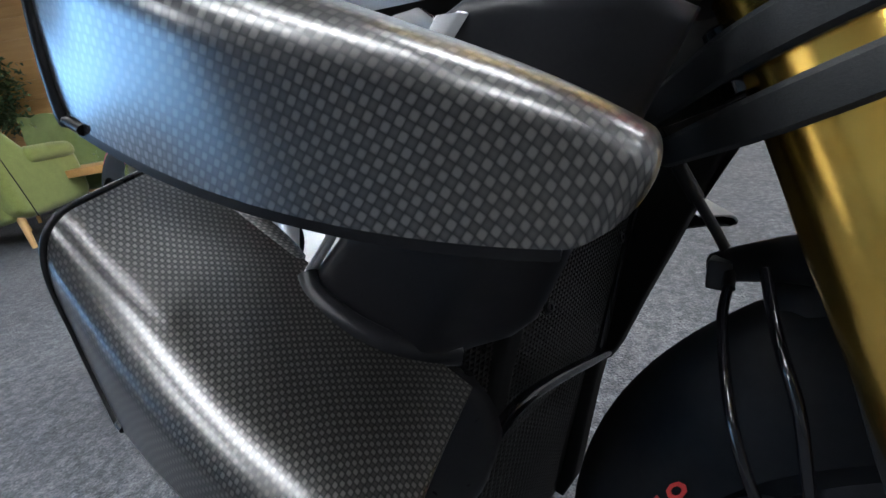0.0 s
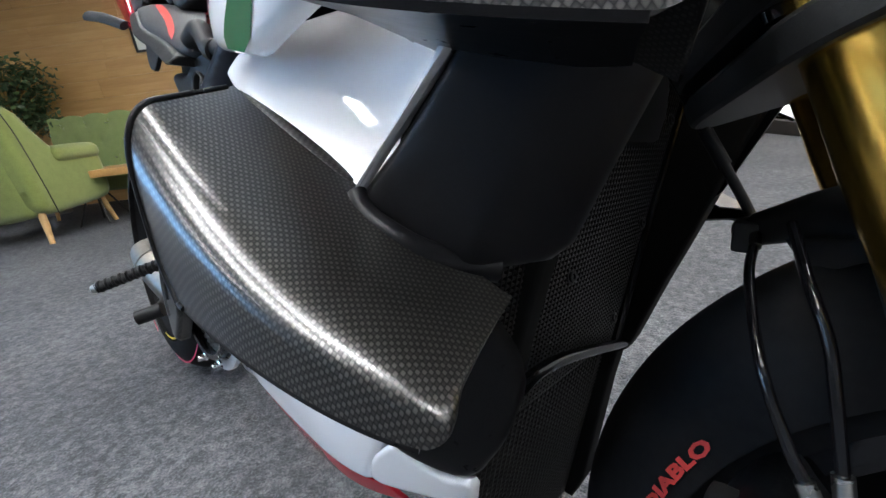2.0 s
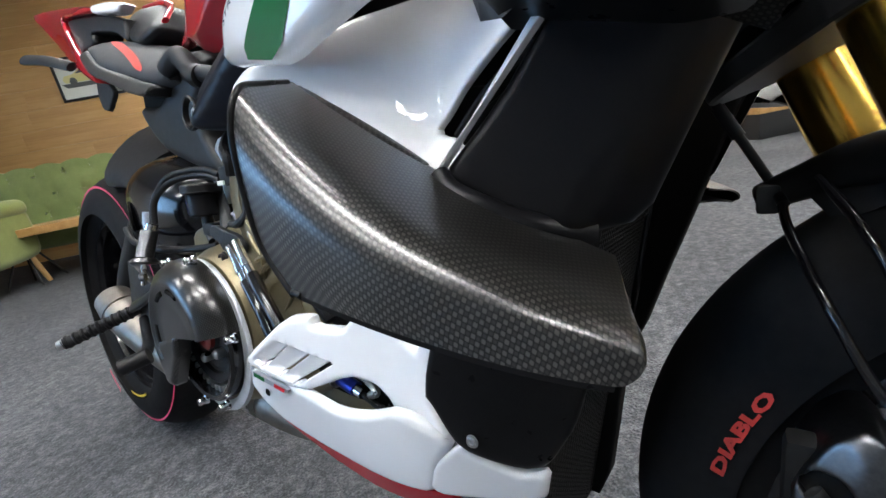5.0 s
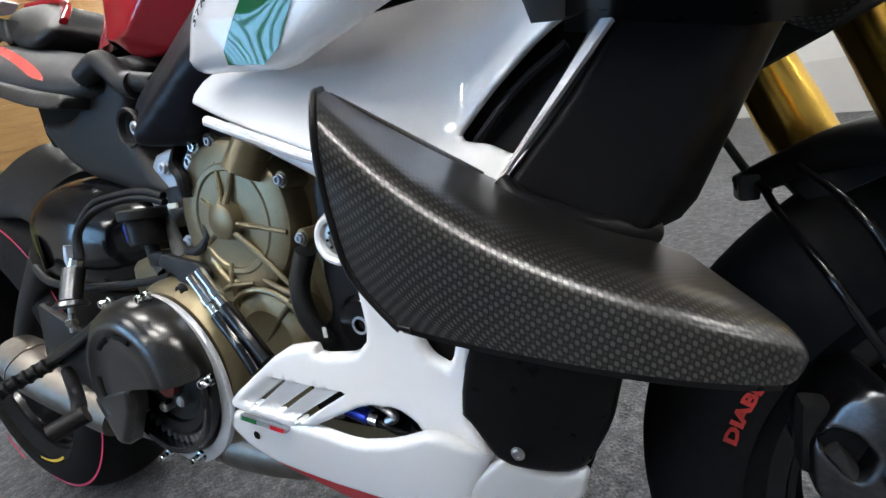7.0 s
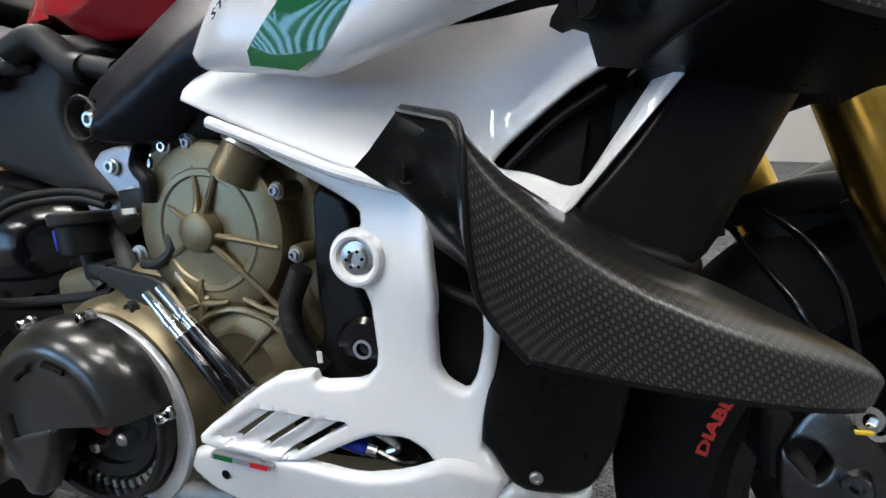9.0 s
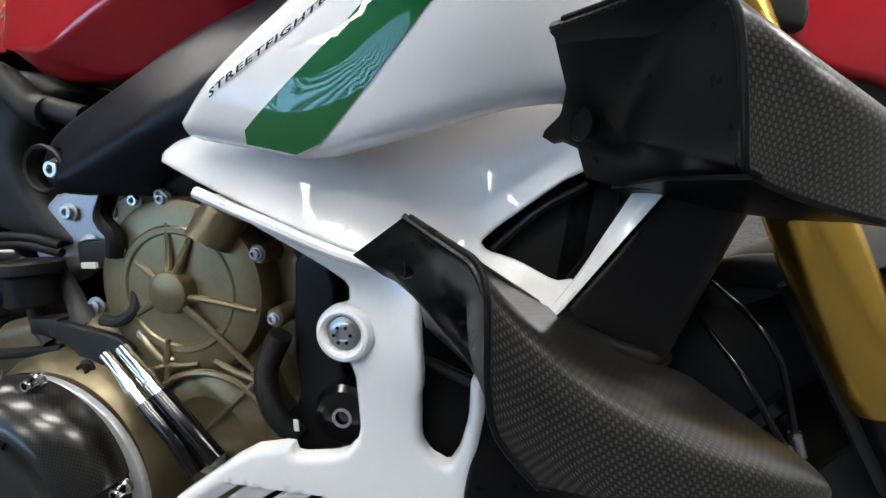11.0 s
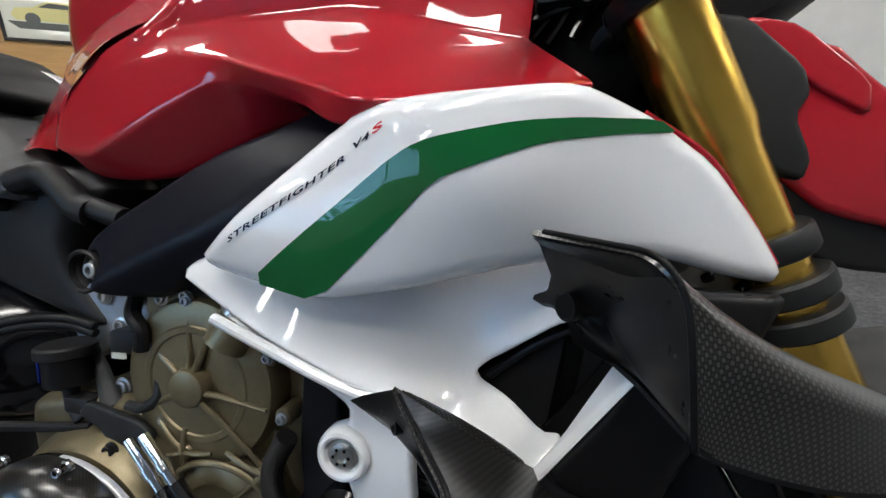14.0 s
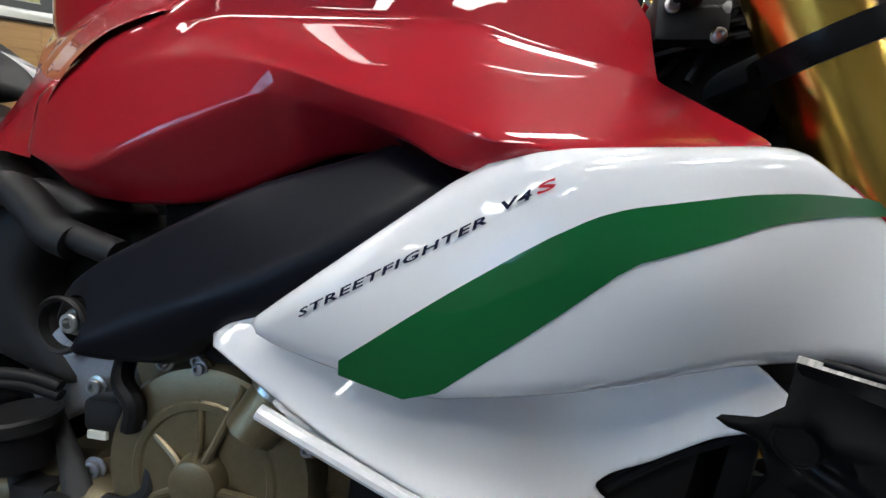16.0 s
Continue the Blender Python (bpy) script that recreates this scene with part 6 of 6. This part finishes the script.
def leg_of(parent, x, y, h, dx, dy, r=.022):
    return one("leg", lambda b: tube(b, [(x + dx, y + dy, 0), (x, y, h)], (r * .65, r), 14), LEG, parent, "tapered beech leg")


def armchair():
    c = empty("armchair", ROOM @ pose(-3.56, 3.30, 0, 0, 0, 94), "olive green upholstered wing armchair on beech legs", "armchair")
    side = [(-.40, .20), (.30, .22), (.36, .30), (.37, .56), (.33, .645), (.22, .66), (.02, .655), (-.08, .68), (-.17, .80), (-.24, .94), (-.33, 1.0), (-.44, .99), (-.47, .90), (-.44, .55)]
    for y, nm in ((-.37, "side_wing"), (.21, "side_wing")):
        panel(nm, side, lambda x, z: y + .10 * max(0.0, z - .62) * (1 if y < 0 else -1), OLIVE, c, "", roll=.06, thick=.16, smooth=2, step=.03)
    one("arm_pad", lambda b: soft_box(b, (.50, .20, .12), (.10, -.29, .625), .05, None, .012), OLIVE, c)
    one("arm_pad", lambda b: soft_box(b, (.50, .20, .12), (.10, .29, .625), .05, None, .012), OLIVE, c)
    one("backrest", lambda b: soft_box(b, (.15, .56, .78), (-.37, 0, .60), .05, Euler((0, radians(-5), 0)).to_matrix(), .03), OLIVE, c)
    one("seat", lambda b: soft_box(b, (.66, .46, .24), (0, 0, .33), .05, None, .03), OLIVE, c)
    one("seam", lambda b: tube(b, [(-.30, -.372, .21), (-.33, -.374, .45), (-.37, -.362, .78), (-.39, -.34, .93)], .004, 6), DARK_STEEL, c)
    for x, y in ((-.33, -.27), (.30, -.27), (-.33, .27), (.30, .27)):
        leg_of(c, x, y, .24, .05 * (1 if x > 0 else -1), .03 * (1 if y > 0 else -1), .026)
    return c


armchair()


def sofa():
    s = empty("sofa", ROOM @ pose(-3.0, 4.35, 0), "sage green buttoned sofa against the wood wall", "sofa")
    W = 2.3
    rows = []
    for i in range(93):
        x = -W / 2 + W * i / 92
        row = []
        for j in range(25):
            z = .42 + .50 * j / 24
            d = 0.0
            for a in range(9):
                for b in range(3):
                    bx, bz = -W / 2 + W * (a + .5 + .5 * (b % 2)) / 9.5, .52 + .15 * b
                    d += .045 * math.exp(-((x - bx) ** 2 + (z - bz) ** 2) / .0026)
            row.append(Vector((x, .16 + .08 * (z - .42) + d - .02 * math.sin(math.pi * j / 24), z)))
        rows.append(row)
    part("tufted_back", thicken(sheet(bmesh.new(), rows), .20), SOFA_GREEN, s, "buttoned back rest", 60)
    for a in range(9):
        for b in range(3):
            x, z = -W / 2 + W * (a + .5 + .5 * (b % 2)) / 9.5, .52 + .15 * b
            one("button", lambda q: lathe(q, [(.014, 0), (.012, .006), (.0, .008)], (x, .178 + .08 * (z - .42), z), (0, -1, 0), 12), SOFA_GREEN, s)
    one("seat", lambda b: soft_box(b, (W, .62, .20), (0, -.16, .34), .05, None, .02), SOFA_GREEN, s)
    for sx in (-1, 1):
        one("arm_rest", lambda b: soft_box(b, (.14, .70, .30), (sx * (W / 2 + .06), -.12, .48), .05, None, .01), SOFA_GREEN, s)
    for x in (-W / 2 + .1, W / 2 - .1):
        for y in (-.38, .2):
            leg_of(s, x, y, .25, .04 * (1 if x > 0 else -1), 0)
    return s


sofa()


def coffee_table():
    t = empty("coffee_table", ROOM @ pose(-2.95, 3.72, 0, 0, 0, 8), "low oak coffee table on thin black steel legs", "table")
    one("table_top", lambda b: box(b, (1.0, .45, .06), (0, 0, .43), .006), TABLE, t)
    for x in (-.42, .42):
        for d in (-.12, .12):
            one("leg", lambda b: tube(b, [(x + d, .17, 0), (x, 0, .40)], .008, 8), DARK_STEEL, t)
            one("leg", lambda b: tube(b, [(x + d, -.17, 0), (x, 0, .40)], .008, 8), DARK_STEEL, t)
    return t


coffee_table()


def plant():
    p = empty("potted_plant", ROOM @ pose(-4.55, 4.45, 0), "bushy dark green potted tree beside the sofa", "plant")
    one("pot", lambda b: lathe(b, [(.0, .0), (.15, .0), (.19, .36), (.20, .38), (.18, .38), (.17, .33), (.0, .33)], (0, 0, 0), (0, 0, 1), 32), POT, p)
    one("trunk", lambda b: tube(b, [(0, 0, .30), (.02, .01, .7), (-.01, .0, 1.1), (.0, .02, 1.45)], (.028, .012), 10), TABLE, p)
    r = random.Random(7)
    tips = []
    for k in range(44):
        a, z = r.random() * 6.283, .72 + r.random() * .62
        w = .10 + .30 * r.random()
        q = Vector((math.cos(a) * w, math.sin(a) * w, z + .12 + .12 * r.random()))
        one("branch", lambda b: tube(b, [(0, 0, z - .1), tuple(q * .5 + Vector((0, 0, z * .5))), tuple(q)], (.008, .003), 6), TABLE, p)
        tips.append(q)
    bm = bmesh.new()
    for q in tips:
        for _ in range(70):
            o = Vector((r.gauss(0, .075), r.gauss(0, .075), r.gauss(0, .065)))
            d = Vector((r.gauss(0, 1), r.gauss(0, 1), r.gauss(-.35, .6))).normalized()
            w = d.cross(Vector((r.random(), r.random(), r.random()))).normalized()
            ln = .05 + .035 * r.random()
            m = q + o
            up = d.cross(w) * ln * .10
            bm.faces.new([bm.verts.new(v) for v in (m, m + d * ln * .5 + w * ln * .24 + up, m + d * ln, m + d * ln * .5 - w * ln * .24 + up)])
    part("foliage", bm, LEAF, p, "small dark green leaves")["kind"] = "stuff"
    return p


plant()


def picture(u, z, w, h, tilt=0.0, label="", car=True):
    p = empty("framed_picture", ROOM @ pose(u, V1 - .012, z, 0, tilt, 0), label, "picture", "framed pictures on the wood wall")
    t = .022
    for nm, s, at in (("frame_bar", (w, .022, t), (0, 0, h / 2 - t / 2)), ("frame_bar", (w, .022, t), (0, 0, -h / 2 + t / 2)), ("frame_bar", (t, .022, h - 2 * t), (w / 2 - t / 2, 0, 0)), ("frame_bar", (t, .022, h - 2 * t), (-w / 2 + t / 2, 0, 0))):
        part(nm, box(bmesh.new(), s, at, .003, seg=1), DARK_STEEL, p)
    part("print", box(bmesh.new(), (w - 2 * t, .004, h - 2 * t), (0, .006, 0)), PAPER, p, "pale print under glass")
    if car:
        k = w * .40
        body = [(-1, -.10), (-.92, -.22), (.95, -.22), (1, -.05), (.8, .04), (.42, .10), (.18, .26), (-.25, .27), (-.55, .10), (-.9, .06)]
        bm = bmesh.new()
        bm.faces.new([bm.verts.new((x * k, .0030, z * k + .02)) for x, z in body])
        part("print_shape", bm, CAR_PAINT, p, "pale yellow wedge shape")
        bm = bmesh.new()
        bm.faces.new([bm.verts.new((x * k, .0024, z * k + .02)) for x, z in [(-.45, .11), (-.22, .23), (.15, .22), (.34, .11)]])
        part("print_shape", bm, INK, p)
        for x in (-.6, .6):
            bm = lathe(bmesh.new(), [(.0, 0), (.15 * k, 0), (.15 * k, .0006)], (x * k, .0030, -.18 * k + .02), (0, -1, 0), 24)
            part("print_shape", bm, INK, p)
        bm = bmesh.new()
        bm.faces.new([bm.verts.new((x * k, .0036, z * k + .02)) for x, z in [(-1.1, -.25), (1.1, -.25), (.8, -.42), (-.9, -.42)]])
        part("print_shape", bm, INK, p)
    return p


picture(-1.115, 1.93, .79, .42, 0, "black-framed print of a pale yellow wedge-shaped car")
picture(-3.11, 1.745, .60, .41, 0, "black-framed print in pale grey tones")
blade = empty("wall_blade", ROOM @ pose(-1.12, V1 - .03, 1.385), "yellow-green tapered plastic blade on the wood wall", "decoration")
one("blade", lambda b: tube(b, [(-.19, 0, .018), (-.05, -.004, .012), (.08, -.004, -.002), (.19, 0, -.022)], (.004, .026), 12, flat=.5), NEON, blade)
one("mount", lambda b: lathe(b, [(.026, -.03), (.030, -.01), (.030, .02), (.024, .028), (.0, .028)], (.13, 0, -.075), (0, -1, 0), 24), BLACK, blade)

cab = empty("wooden_cabinet", ROOM @ pose(3.15, 3.75, 0), "low honey-coloured wooden cabinet by the white wall", "cabinet")
one("carcass", lambda b: box(b, (.55, .95, .30), (0, 0, .37), .004), TABLE, cab)
one("plinth", lambda b: box(b, (.53, .93, .22), (0, 0, .11), .004), DARK_STEEL, cab)
for y in (-.24, .24):
    d = one("door", lambda b: box(b, (.018, .45, .26), (-.284, y, .37), .003), TABLE, cab)
    one("handle", lambda b: box(b, (.012, .015, .20), (-.299, y + (.16 if y < 0 else -.16), .37), .004), STEEL, d, "steel bar handle")
